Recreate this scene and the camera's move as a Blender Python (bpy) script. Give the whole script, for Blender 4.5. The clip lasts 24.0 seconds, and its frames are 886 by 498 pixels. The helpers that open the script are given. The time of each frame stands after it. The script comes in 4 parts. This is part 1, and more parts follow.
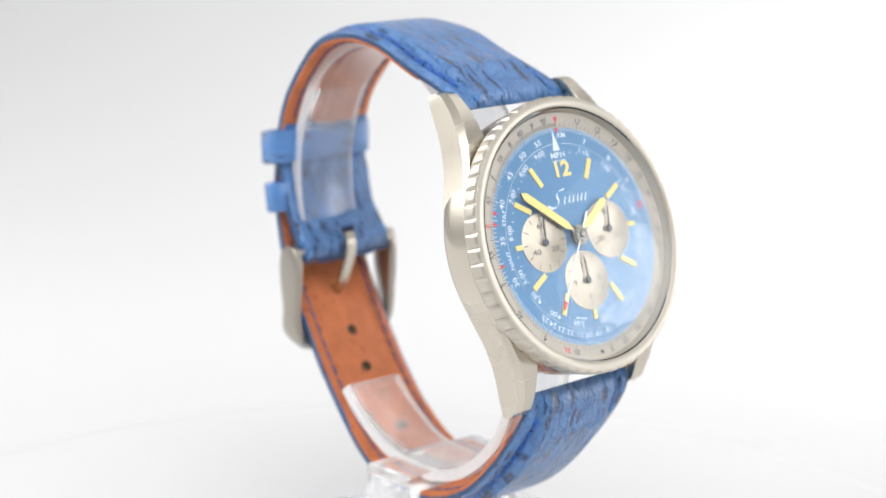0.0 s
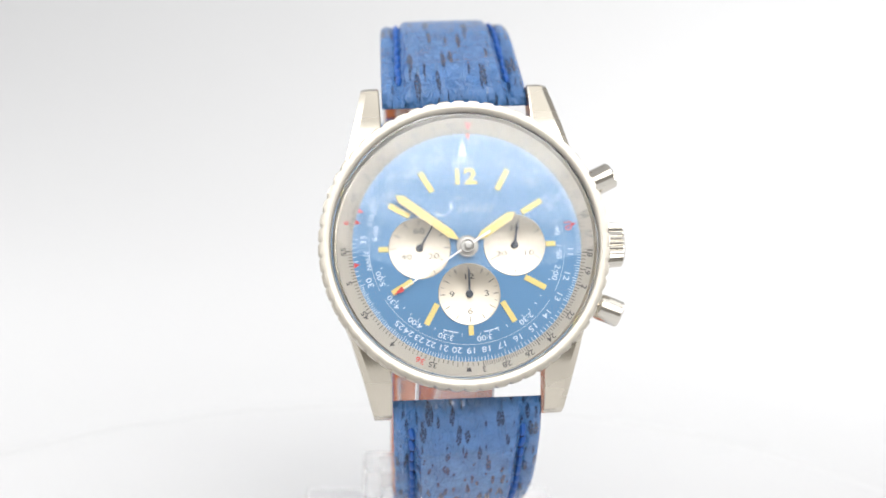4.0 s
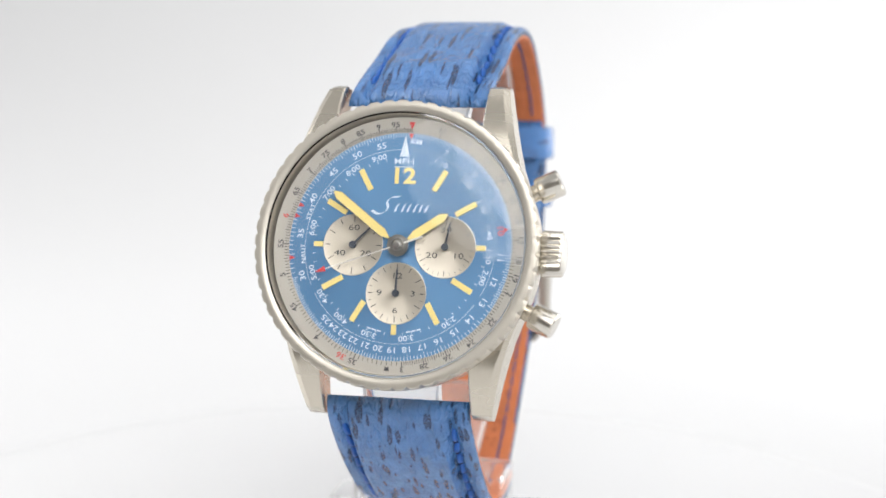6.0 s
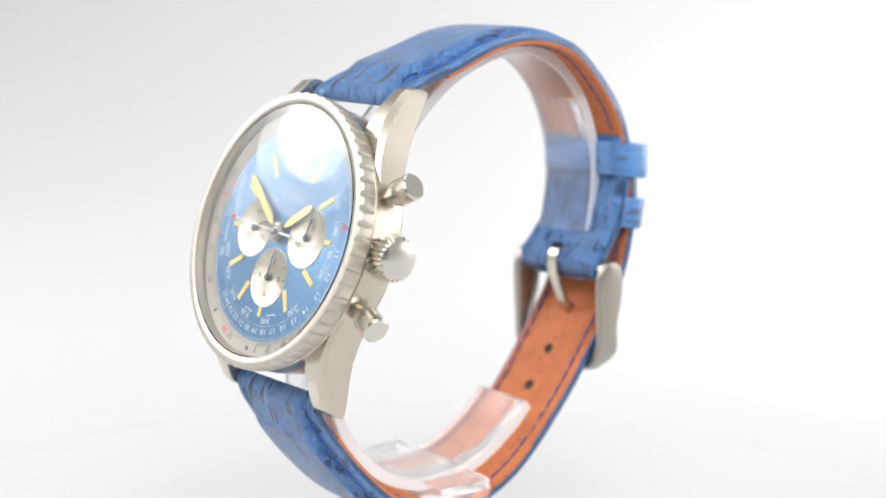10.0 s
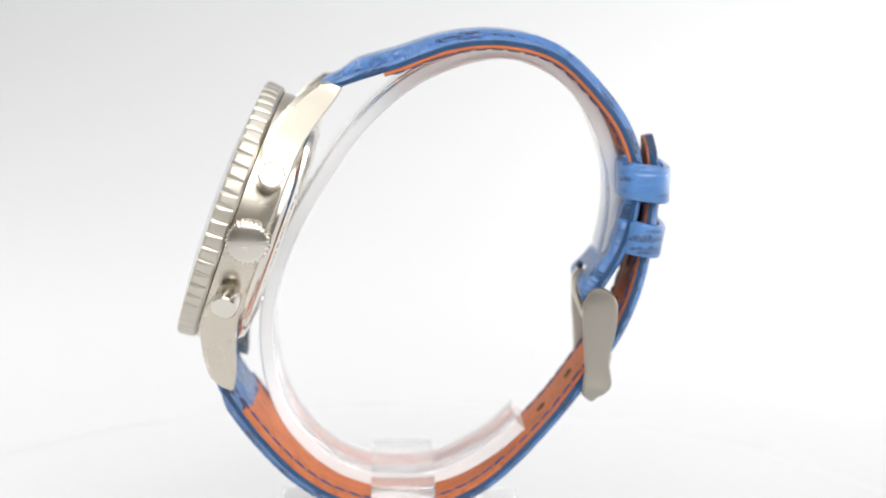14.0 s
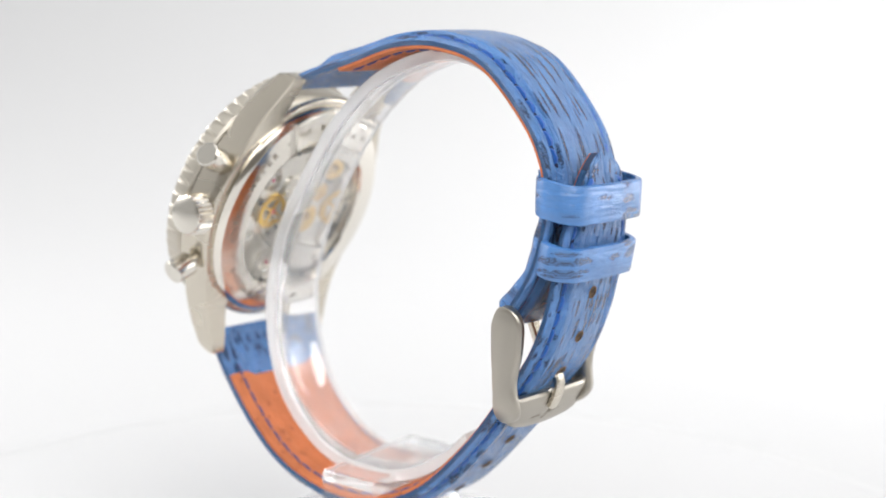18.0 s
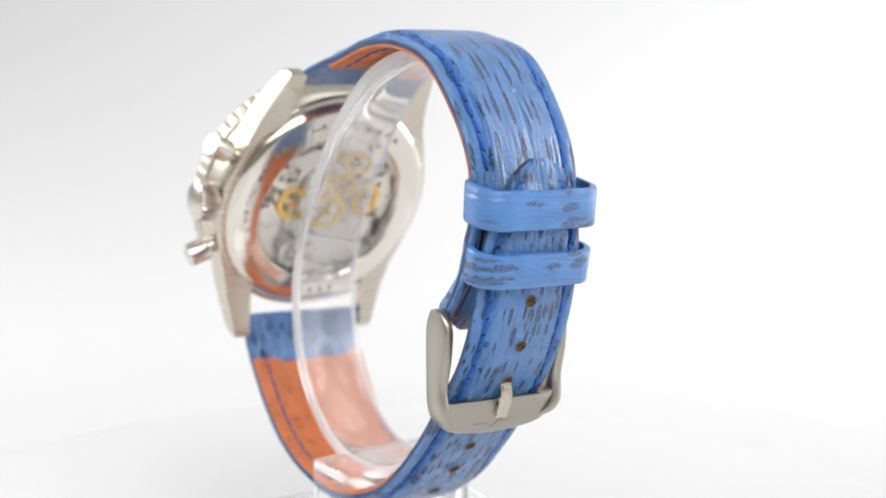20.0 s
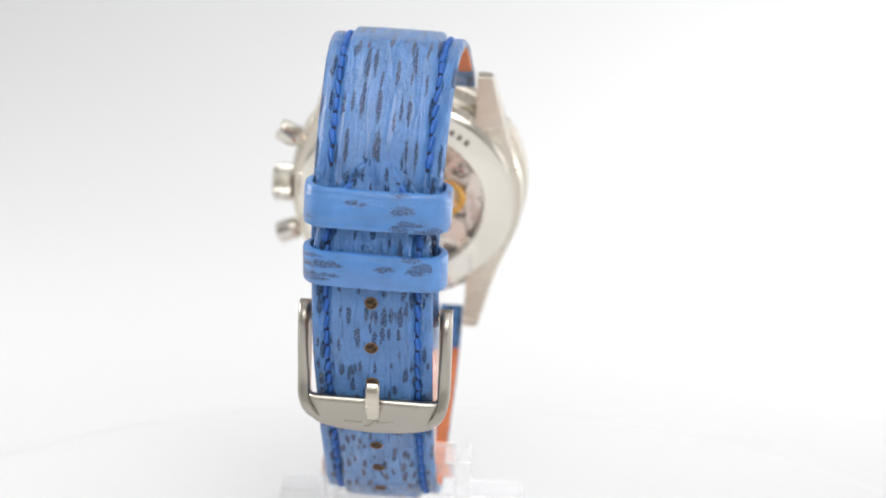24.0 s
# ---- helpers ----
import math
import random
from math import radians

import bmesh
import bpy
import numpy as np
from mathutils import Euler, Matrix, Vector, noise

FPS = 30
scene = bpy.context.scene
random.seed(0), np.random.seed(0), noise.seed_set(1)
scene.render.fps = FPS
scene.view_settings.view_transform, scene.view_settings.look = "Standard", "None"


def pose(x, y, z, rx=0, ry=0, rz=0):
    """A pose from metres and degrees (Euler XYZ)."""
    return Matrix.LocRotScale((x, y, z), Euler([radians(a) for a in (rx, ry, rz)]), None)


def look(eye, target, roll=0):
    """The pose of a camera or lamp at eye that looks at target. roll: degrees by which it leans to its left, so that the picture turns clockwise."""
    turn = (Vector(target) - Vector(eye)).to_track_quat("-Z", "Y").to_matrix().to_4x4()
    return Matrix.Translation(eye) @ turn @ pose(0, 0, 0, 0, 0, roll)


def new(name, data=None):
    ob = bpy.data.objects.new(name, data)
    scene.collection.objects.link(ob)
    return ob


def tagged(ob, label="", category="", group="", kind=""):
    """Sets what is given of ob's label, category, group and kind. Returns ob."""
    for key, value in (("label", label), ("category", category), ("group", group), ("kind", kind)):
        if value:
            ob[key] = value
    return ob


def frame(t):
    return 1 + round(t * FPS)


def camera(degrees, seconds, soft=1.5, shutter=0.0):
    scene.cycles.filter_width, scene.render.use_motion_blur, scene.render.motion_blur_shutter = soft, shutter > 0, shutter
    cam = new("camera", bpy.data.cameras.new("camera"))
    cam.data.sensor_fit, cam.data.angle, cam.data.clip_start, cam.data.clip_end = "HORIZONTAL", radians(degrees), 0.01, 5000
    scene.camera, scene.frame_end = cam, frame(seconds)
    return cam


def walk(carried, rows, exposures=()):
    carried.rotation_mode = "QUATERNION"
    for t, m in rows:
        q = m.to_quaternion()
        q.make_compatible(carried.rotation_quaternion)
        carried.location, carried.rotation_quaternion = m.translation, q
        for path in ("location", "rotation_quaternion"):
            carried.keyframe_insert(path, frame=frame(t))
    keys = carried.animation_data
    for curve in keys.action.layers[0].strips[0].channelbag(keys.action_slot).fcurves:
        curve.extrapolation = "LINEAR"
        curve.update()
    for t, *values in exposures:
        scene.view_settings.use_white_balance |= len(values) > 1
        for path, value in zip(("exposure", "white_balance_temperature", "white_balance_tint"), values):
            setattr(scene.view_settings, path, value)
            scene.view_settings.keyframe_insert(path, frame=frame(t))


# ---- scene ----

# ---------------------------------------------------------------- camera
# A fixed camera looks at a slowly turning table; the table's axis is the world's z axis.
Z0 = 0.125                       # height of the camera over the table top
cam = camera(29.17, 24.0, soft=1.7)
eye = Vector((0.0, -0.2757, Z0))
cam_pose = look(eye, eye + Vector((0.01246, 0.97972, -0.19996)), 1.254)
walk(cam, [(0.0, cam_pose), (24.0, cam_pose)])
cam.data.dof.use_dof = True
cam.data.dof.focus_distance = 0.252
cam.data.dof.aperture_fstop = 15.0
SPIN, SPIN_AT_0 = -9.3314, 40.6      # degrees a second, degrees at 0 s

# ---------------------------------------------------------------- light
world = bpy.data.worlds.new("world")
world.use_nodes = True
scene.world = world
bg = world.node_tree.nodes["Background"]
bg.inputs[0].default_value = (1.0, 1.0, 1.0, 1)
bg.inputs[1].default_value = 0.50


def softbox(name, at, to, size_x, size_y, watts, shape="RECTANGLE"):
    lamp = bpy.data.lights.new(name, "AREA")
    lamp.shape, lamp.size, lamp.size_y, lamp.energy = shape, size_x, size_y, watts
    ob = new(name, lamp)
    ob.matrix_world = look(at, to)
    return ob


def soft_panel(name, at, to, wide, high, rings):
    """A diffuser that is hot in the middle and falls off to its rim: (share of its size, watts) ring by ring."""
    back = (Vector(at) - Vector(to)).normalized()
    for i, (share, watts) in enumerate(rings):
        softbox(name, Vector(at) + back * 0.006 * i, to, wide * share, high * share, watts, "ELLIPSE")


soft_panel("softbox_left", (-0.47, 0.15, 0.325), (0, 0, 0.07), 0.64, 0.54, ((0.2, 0.34), (0.36, 0.44), (0.54, 0.46), (0.76, 0.36), (1.0, 0.22)))
softbox("softbox_side_right", (0.52, 0.32, 0.165), (0, 0, 0.08), 0.16, 0.26, 0.9, "ELLIPSE")
soft_panel("softbox_right", (0.60, 0.02, 0.15), (0, 0, 0.07), 0.50, 0.32, ((0.4, 0.12), (0.7, 0.16), (1.0, 0.2)))
soft_panel("softbox_front", (0.20, -0.80, 0.88), (0, 0, 0.07), 1.75, 0.95, ((0.4, 1.65), (0.7, 4.1), (1.0, 6.9)))
softbox("softbox_top", (0.16, 0.05, 0.60), (0, 0, 0.05), 0.45, 0.45, 0.65)
# added fill with no known source: lifts the backdrop, turned away from the watch
softbox("backdrop_fill", (0.44, 0.22, 0.36), (0.28, 0.90, 0.19), 0.4, 0.3, 3.7)
scene.view_settings.exposure = 0.0

# ---------------------------------------------------------------- materials


def material(name, color, rough=0.5, metal=0.0, coat=0.0, spec=0.5):
    m = bpy.data.materials.new(name)
    m.use_nodes = True
    b = m.node_tree.nodes["Principled BSDF"]
    b.inputs["Base Color"].default_value = (*color, 1)
    b.inputs["Roughness"].default_value = rough
    b.inputs["Metallic"].default_value = metal
    b.inputs["Coat Weight"].default_value = coat
    b.inputs["Coat Roughness"].default_value = 0.15
    b.inputs["Specular IOR Level"].default_value = spec
    return m


def node(m, kind, **inputs):
    n = m.node_tree.nodes.new(kind)
    for key, value in inputs.items():
        n.inputs[key.replace("_", " ")].default_value = value
    return n


def wire(m, a, out, b, into):
    m.node_tree.links.new(a.outputs[out], b.inputs[into])


def shader(m):
    return m.node_tree.nodes["Principled BSDF"]


def coords(m, kind="Object", scale=(1, 1, 1)):
    c = node(m, "ShaderNodeTexCoord")
    mp = node(m, "ShaderNodeMapping")
    mp.inputs["Scale"].default_value = scale
    wire(m, c, kind, mp, "Vector")
    return mp


def ramp(m, a, b, color_a=(0, 0, 0), color_b=(1, 1, 1)):
    r = node(m, "ShaderNodeValToRGB")
    e = r.color_ramp.elements
    e[0].position, e[1].position = a, b
    e[0].color, e[1].color = (*color_a, 1), (*color_b, 1)
    return r


def mix(m):
    x = node(m, "ShaderNodeMix")
    x.data_type = "RGBA"
    return x


def leather(name, base, dark, along, across, cover, rough=0.38, relief=0.4, pebbled=0.0, pebbles_to=1000.0):
    """Grained hide with dark stretched flecks that follow the strap's own length (UV in millimetres)."""
    m = material(name, base, rough)
    b = shader(m)
    # ragged flecks: stretched cells, their edge broken by noise, some left out
    warp = node(m, "ShaderNodeTexNoise", Scale=0.55, Detail=3.0)
    wire(m, coords(m, "UV"), "Vector", warp, "Vector")
    shift = node(m, "ShaderNodeVectorMath")
    shift.operation = "MULTIPLY_ADD"
    wire(m, warp, "Color", shift, 0)
    shift.inputs[1].default_value = (0.55, 0.55, 0)
    laid = coords(m, "UV", (along, across, 1))
    laid.inputs["Location"].default_value = (7.3, 4.1, 0)
    wire(m, laid, "Vector", shift, 2)
    cell = node(m, "ShaderNodeTexVoronoi", Scale=1.0, Randomness=1.0)
    wire(m, shift, "Vector", cell, "Vector")
    rough_edge = node(m, "ShaderNodeTexNoise", Scale=2.2, Detail=4.0, Roughness=0.7)
    wire(m, coords(m, "UV", (0.8, 1.5, 1)), "Vector", rough_edge, "Vector")
    size = node(m, "ShaderNodeTexNoise", Scale=0.16, Detail=2.0)
    wire(m, coords(m, "UV"), "Vector", size, "Vector")
    a1 = node(m, "ShaderNodeMath")
    a1.operation = "MULTIPLY_ADD"
    wire(m, rough_edge, "Fac", a1, 0)
    a1.inputs[1].default_value = 0.56
    wire(m, cell, "Distance", a1, 2)
    pick = node(m, "ShaderNodeSeparateColor")
    wire(m, cell, "Color", pick, "Color")
    a3 = node(m, "ShaderNodeMath")
    a3.operation = "MULTIPLY_ADD"
    wire(m, pick, "Red", a3, 0)
    a3.inputs[1].default_value = 0.40
    wire(m, a1, "Value", a3, 2)
    a2 = node(m, "ShaderNodeMath")
    a2.operation = "MULTIPLY_ADD"
    wire(m, size, "Fac", a2, 0)
    a2.inputs[1].default_value = -0.2
    wire(m, a3, "Value", a2, 2)
    cover += 0.16
    fr = ramp(m, cover - 0.12, cover + 0.09, (0.86, 0.86, 0.86), (0, 0, 0))
    rim_stop = fr.color_ramp.elements.new(cover - 0.01)
    rim_stop.color = (1, 1, 1, 1)
    wire(m, a2, "Value", fr, "Fac")
    # inside the flecks the dye is uneven
    sp = node(m, "ShaderNodeTexNoise", Scale=3.4, Detail=4.0)
    wire(m, coords(m, "UV"), "Vector", sp, "Vector")
    sr = ramp(m, 0.36, 0.60, (0.25, 0.25, 0.25), (1, 1, 1))
    wire(m, sp, "Fac", sr, "Fac")
    mul = node(m, "ShaderNodeMath")
    mul.operation = "MULTIPLY"
    wire(m, fr, "Color", mul, 0)
    wire(m, sr, "Color", mul, 1)
    mott = node(m, "ShaderNodeTexNoise", Scale=0.25, Detail=4.0)
    wire(m, coords(m, "UV"), "Vector", mott, "Vector")
    tone = ramp(m, 0.3, 0.7, tuple(c * 0.84 for c in base), tuple(min(1, c * 1.14) for c in base))
    wire(m, mott, "Fac", tone, "Fac")
    x = mix(m)
    wire(m, mul, "Value", x, "Factor")
    wire(m, tone, "Color", x, "A")
    x.inputs["B"].default_value = (*dark, 1)
    wire(m, x, "Result", b, "Base Color")
    # puffy grain cells, long wrinkles and pores
    b.inputs["Specular IOR Level"].default_value = 0.75
    b.inputs["Coat Weight"].default_value = 0.45
    b.inputs["Coat Roughness"].default_value = 0.22
    cells = node(m, "ShaderNodeTexVoronoi", Scale=1.0)
    cells.feature = "DISTANCE_TO_EDGE"
    bend = node(m, "ShaderNodeVectorMath")
    bend.operation = "MULTIPLY_ADD"
    wire(m, warp, "Color", bend, 0)
    bend.inputs[1].default_value = (1.6, 1.6, 0)
    wire(m, coords(m, "UV", (0.40, 0.58, 1)), "Vector", bend, 2)
    wire(m, bend, "Vector", cells, "Vector")
    pillow = ramp(m, 0.0, 0.26)
    pillow.color_ramp.interpolation = "EASE"
    wire(m, cells, "Distance", pillow, "Fac")
    crease = node(m, "ShaderNodeTexNoise", Scale=1.0, Detail=2.0, Roughness=0.5, Distortion=0.6)
    wire(m, coords(m, "UV", (0.09, 0.5, 1)), "Vector", crease, "Vector")
    fine = node(m, "ShaderNodeTexNoise", Scale=1.9, Detail=5.0, Roughness=0.68)
    wire(m, coords(m, "UV", (0.55, 1.0, 1)), "Vector", fine, "Vector")
    add = node(m, "ShaderNodeMath")
    add.operation = "MULTIPLY_ADD"
    wire(m, crease, "Fac", add, 0)
    add.inputs[1].default_value = 4.0
    wire(m, fine, "Fac", add, 2)
    puff = node(m, "ShaderNodeMath")
    puff.operation = "MULTIPLY_ADD"
    wire(m, pillow, "Color", puff, 0)
    where = node(m, "ShaderNodeSeparateXYZ")
    wire(m, coords(m, "UV"), "Vector", where, "Vector")
    fade = node(m, "ShaderNodeMapRange")
    wire(m, where, "X", fade, "Value")
    fade.inputs["From Min"].default_value = pebbles_to - 10.0
    fade.inputs["From Max"].default_value = pebbles_to + 8.0
    fade.inputs["To Min"].default_value = 0.42 * pebbled
    fade.inputs["To Max"].default_value = 0.10 * pebbled
    wire(m, fade, "Result", puff, 1)
    wire(m, add, "Value", puff, 2)
    sub = node(m, "ShaderNodeMath")
    sub.operation = "SUBTRACT"
    wire(m, puff, "Value", sub, 0)
    wire(m, mul, "Value", sub, 1)
    bump = node(m, "ShaderNodeBump", Strength=relief, Distance=0.00062)
    wire(m, sub, "Value", bump, "Height")
    wire(m, bump, "Normal", b, "Normal")
    wire(m, bump, "Normal", b, "Coat Normal")
    return m


def brushed(name, color, rough=0.3, stretch=(1, 1, 1), grain=0.025):
    """Brushed or satin steel: fine streaks in gloss and relief."""
    m = material(name, color, rough, 1.0)
    b = shader(m)
    n = node(m, "ShaderNodeTexNoise", Scale=160.0, Detail=2.0)
    wire(m, coords(m, "Object", stretch), "Vector", n, "Vector")
    r = ramp(m, 0.3, 0.7, (rough - grain,) * 3, (rough + grain,) * 3)
    wire(m, n, "Fac", r, "Fac")
    wire(m, r, "Color", b, "Roughness")
    return m


BLUE = (0.066, 0.212, 0.52)
DYE = (0.018, 0.036, 0.085)
blue_leather = leather("blue_leather", BLUE, DYE, 0.30, 1.1, 0.485, 0.2, 0.9, 1.3, 62.0)
long_leather = leather("long_flecked_leather", BLUE, DYE, 0.15, 1.15, 0.455, 0.2, 0.9, 1.5, 26.0)
keeper_leather = leather("keeper_leather", BLUE, DYE, 0.20, 0.62, 0.485, 0.2, 0.3, 0.35)
lining_leather = leather("lining_leather", (0.56, 0.175, 0.068), (0.36, 0.10, 0.04), 0.6, 0.6, 0.34, 0.6, 0.35)
shader(lining_leather).inputs["Specular IOR Level"].default_value = 0.3
shader(lining_leather).inputs["Coat Weight"].default_value = 0.0
thread_blue = material("thread_blue", (0.018, 0.115, 0.44), 0.5)
twist = node(thread_blue, "ShaderNodeTexWave", Scale=900.0, Distortion=0.5)
wire(thread_blue, coords(thread_blue, "Object", (1, 0.55, 1)), "Vector", twist, "Vector")
twist_bump = node(thread_blue, "ShaderNodeBump", Strength=0.7, Distance=0.00012)
wire(thread_blue, twist, "Fac", twist_bump, "Height")
wire(thread_blue, twist_bump, "Normal", shader(thread_blue), "Normal")
# near black, stands for the shade in needle holes and the pin's slot
hole_shade = material("hole_shade", (0.01, 0.02, 0.06), 0.8)
thread_dark = material("thread_dark", (0.045, 0.075, 0.22), 0.7)
raw_edge_shade = material("raw_edge_shade", (0.022, 0.045, 0.10), 0.6)
# brown fibres, blackened in patches for the shade down a hole
hole_floor_shade = material("hole_floor_shade", (0.16, 0.085, 0.03), 0.9)
hole_rim = material("hole_rim", (0.13, 0.078, 0.036), 0.8)
fibres = node(hole_floor_shade, "ShaderNodeTexNoise", Scale=1400.0, Detail=3.0)
fibre_shade_tone = ramp(hole_floor_shade, 0.40, 0.62, (0.008, 0.006, 0.005), (0.10, 0.055, 0.022))
wire(hole_floor_shade, coords(hole_floor_shade), "Vector", fibres, "Vector")
wire(hole_floor_shade, fibres, "Fac", fibre_shade_tone, "Fac")
wire(hole_floor_shade, fibre_shade_tone, "Color", shader(hole_floor_shade), "Base Color")
STEEL = (0.62, 0.57, 0.485)
steel_satin = brushed("steel_satin", STEEL, 0.27, (0.25, 1, 1))
bezel_satin = brushed("bezel_satin", (0.60, 0.56, 0.49), 0.42, (1, 1, 1))
steel_side = brushed("steel_side", STEEL, 0.27, (1, 1, 0.12), 0.012)
steel_polished = material("steel_polished", (0.70, 0.665, 0.60), 0.2, 1.0)
back_steel = brushed("back_steel", (0.76, 0.72, 0.65), 0.13, (1, 1, 1), 0.02)
buckle_steel = brushed("buckle_steel", (0.43, 0.40, 0.35), 0.36, (1, 1, 0.2))
dial_blue = material("dial_blue", (0.10, 0.235, 0.42), 0.36, 0.12)
ring_silver = brushed("ring_silver", (0.43, 0.40, 0.35), 0.5, (1, 1, 1), 0.02)
shader(ring_silver).inputs["Metallic"].default_value = 0.25
silver_paint = brushed("silver_paint", (0.60, 0.545, 0.455), 0.34, (1, 1, 1), 0.02)
shader(silver_paint).inputs["Metallic"].default_value = 0.8
ink_white = material("ink_white", (0.66, 0.74, 0.82), 0.6)
ink_black = material("ink_black", (0.05, 0.05, 0.055), 0.6)
ink_red = material("ink_red", (0.62, 0.06, 0.06), 0.6)
lume_yellow = material("lume_yellow", (0.83, 0.66, 0.24), 0.6)
for sunray in (dial_blue, silver_paint):
    turned_by = node(sunray, "ShaderNodeTangent")
    turned_by.direction_type, turned_by.axis = "RADIAL", "Z"
    wire(sunray, turned_by, "Tangent", shader(sunray), "Tangent")
    shader(sunray).inputs["Anisotropic"].default_value = 0.75
shader(dial_blue).inputs["Metallic"].default_value = 0.3
hand_steel = material("hand_steel", (0.33, 0.32, 0.30), 0.3, 1.0)
sweep_steel = material("sweep_steel", (0.86, 0.83, 0.78), 0.35, 0.8)
hand_grey = material("hand_grey", (0.06, 0.07, 0.09), 0.4, 0.5)
gold = material("gold_plate", (0.85, 0.55, 0.12), 0.28, 1.0)
ruby = material("ruby", (0.45, 0.03, 0.12), 0.15)
movement_steel = brushed("movement_steel", (0.84, 0.81, 0.75), 0.3)
engraved = material("engraved", (0.30, 0.27, 0.23), 0.55, 1.0)
gap_shade = material("gap_shade", (0.03, 0.03, 0.035), 0.5)
white_card = material("white_card", (0.612, 0.612, 0.617), 0.7)
unseen_wall_paint = material("unseen_wall_paint", (0.34, 0.32, 0.29), 0.8)
white_lacquer = material("white_lacquer", (0.665, 0.665, 0.67), 0.4)


def clear(name, ior, rough=0.0, tint=(1, 1, 1)):
    m = material(name, tint, rough)
    b = shader(m)
    b.inputs["Transmission Weight"].default_value = 1.0
    b.inputs["IOR"].default_value = ior
    return m


crystal_glass = clear("crystal_glass", 1.4)
acrylic = clear("acrylic", 1.45, 0.05, (0.99, 0.99, 0.99))
# the matt white tenth stands for white reflections on the clear surface
shader(acrylic).inputs["Transmission Weight"].default_value = 0.90
shader(acrylic).inputs["Coat Weight"].default_value = 0.4
shader(acrylic).inputs["Coat IOR"].default_value = 1.6
shader(acrylic).inputs["Coat Roughness"].default_value = 0.16
# cut edges: half matt white, in place of light gathered inside the acrylic
acrylic_glare = clear("acrylic_glare_edge", 1.49, 0.2, (0.99, 0.99, 0.99))
shader(acrylic_glare).inputs["Transmission Weight"].default_value = 0.45
shader(acrylic_glare).inputs["Coat Weight"].default_value = 0.5
shader(acrylic_glare).inputs["Coat Roughness"].default_value = 0.1

# ---------------------------------------------------------------- mesh helpers (millimetres)
MM = 0.001


def part(name, bm, mat, parent, label="", m=None, smooth=35):
    bmesh.ops.recalc_face_normals(bm, faces=bm.faces)
    if bm.calc_volume(signed=True) < 0:
        bmesh.ops.reverse_faces(bm, faces=bm.faces)
    me = bpy.data.meshes.new(name)
    bm.to_mesh(me)
    bm.free()
    me.transform(Matrix.Scale(MM, 4))
    for p in me.polygons:
        p.use_smooth = True
    me.set_sharp_from_angle(angle=radians(smooth))
    for k in (mat if isinstance(mat, (list, tuple)) else [mat]):
        me.materials.append(k)
    ob = new(name, me)
    ob.parent = parent
    if m is not None:
        ob.matrix_local = m
    return tagged(ob, label)


def again(name, me, parent, m, label=""):
    ob = new(name, me)
    ob.parent = parent
    ob.matrix_local = m
    return tagged(ob, label)


def mm(x, y, z):
    return Matrix.Translation((x * MM, y * MM, z * MM))


def loft(bm, loops, closed=True, caps=True):
    rows = [[bm.verts.new(p) for p in lp] for lp in loops]
    n = len(rows[0])
    for a, b in zip(rows, rows[1:]):
        for i in range(n if closed else n - 1):
            j = (i + 1) % n
            bm.faces.new((a[i], a[j], b[j], b[i]))
    if caps and closed:
        bm.faces.new(rows[0][::-1])
        bm.faces.new(rows[-1])
    return rows


def lathe(bm, profile, segs=96, closed_profile=False, wobble=None):
    """Turns (r, z) points round z. wobble(angle, index) may add to r."""
    rings = []
    for k, (r, z) in enumerate(profile):
        if r < 1e-6:
            rings.append([bm.verts.new((0, 0, z))])
        else:
            rings.append([bm.verts.new(((r + (wobble(2 * math.pi * i / segs, k) if wobble else 0)) * math.cos(2 * math.pi * i / segs),
                                        (r + (wobble(2 * math.pi * i / segs, k) if wobble else 0)) * math.sin(2 * math.pi * i / segs), z)) for i in range(segs)])
    pairs = list(zip(rings, rings[1:])) + ([(rings[-1], rings[0])] if closed_profile else [])
    for a, b in pairs:
        for i in range(segs):
            j = (i + 1) % segs
            if len(a) == 1 and len(b) == 1:
                continue
            if len(a) == 1:
                bm.faces.new((a[0], b[j], b[i]))
            elif len(b) == 1:
                bm.faces.new((a[i], a[j], b[0]))
            else:
                bm.faces.new((a[i], a[j], b[j], b[i]))
    return bm


def turned(profile, segs=96, closed_profile=False, wobble=None):
    return lathe(bmesh.new(), profile, segs, closed_profile, wobble)


def prism(bm, poly, z0, z1):
    loft(bm, [[(x, y, z0) for x, y in poly], [(x, y, z1) for x, y in poly]])
    return bm


def block(bm, x0, x1, y0, y1, z0, z1, bevel=0.0):
    before = set(bm.verts)
    prism(bm, [(x0, y0), (x1, y0), (x1, y1), (x0, y1)], z0, z1)
    if bevel:
        vs = [v for v in bm.verts if v not in before]
        es = list({e for v in vs for e in v.link_edges})
        bmesh.ops.bevel(bm, geom=es, offset=bevel, segments=2, affect="EDGES", profile=0.6)
    return bm


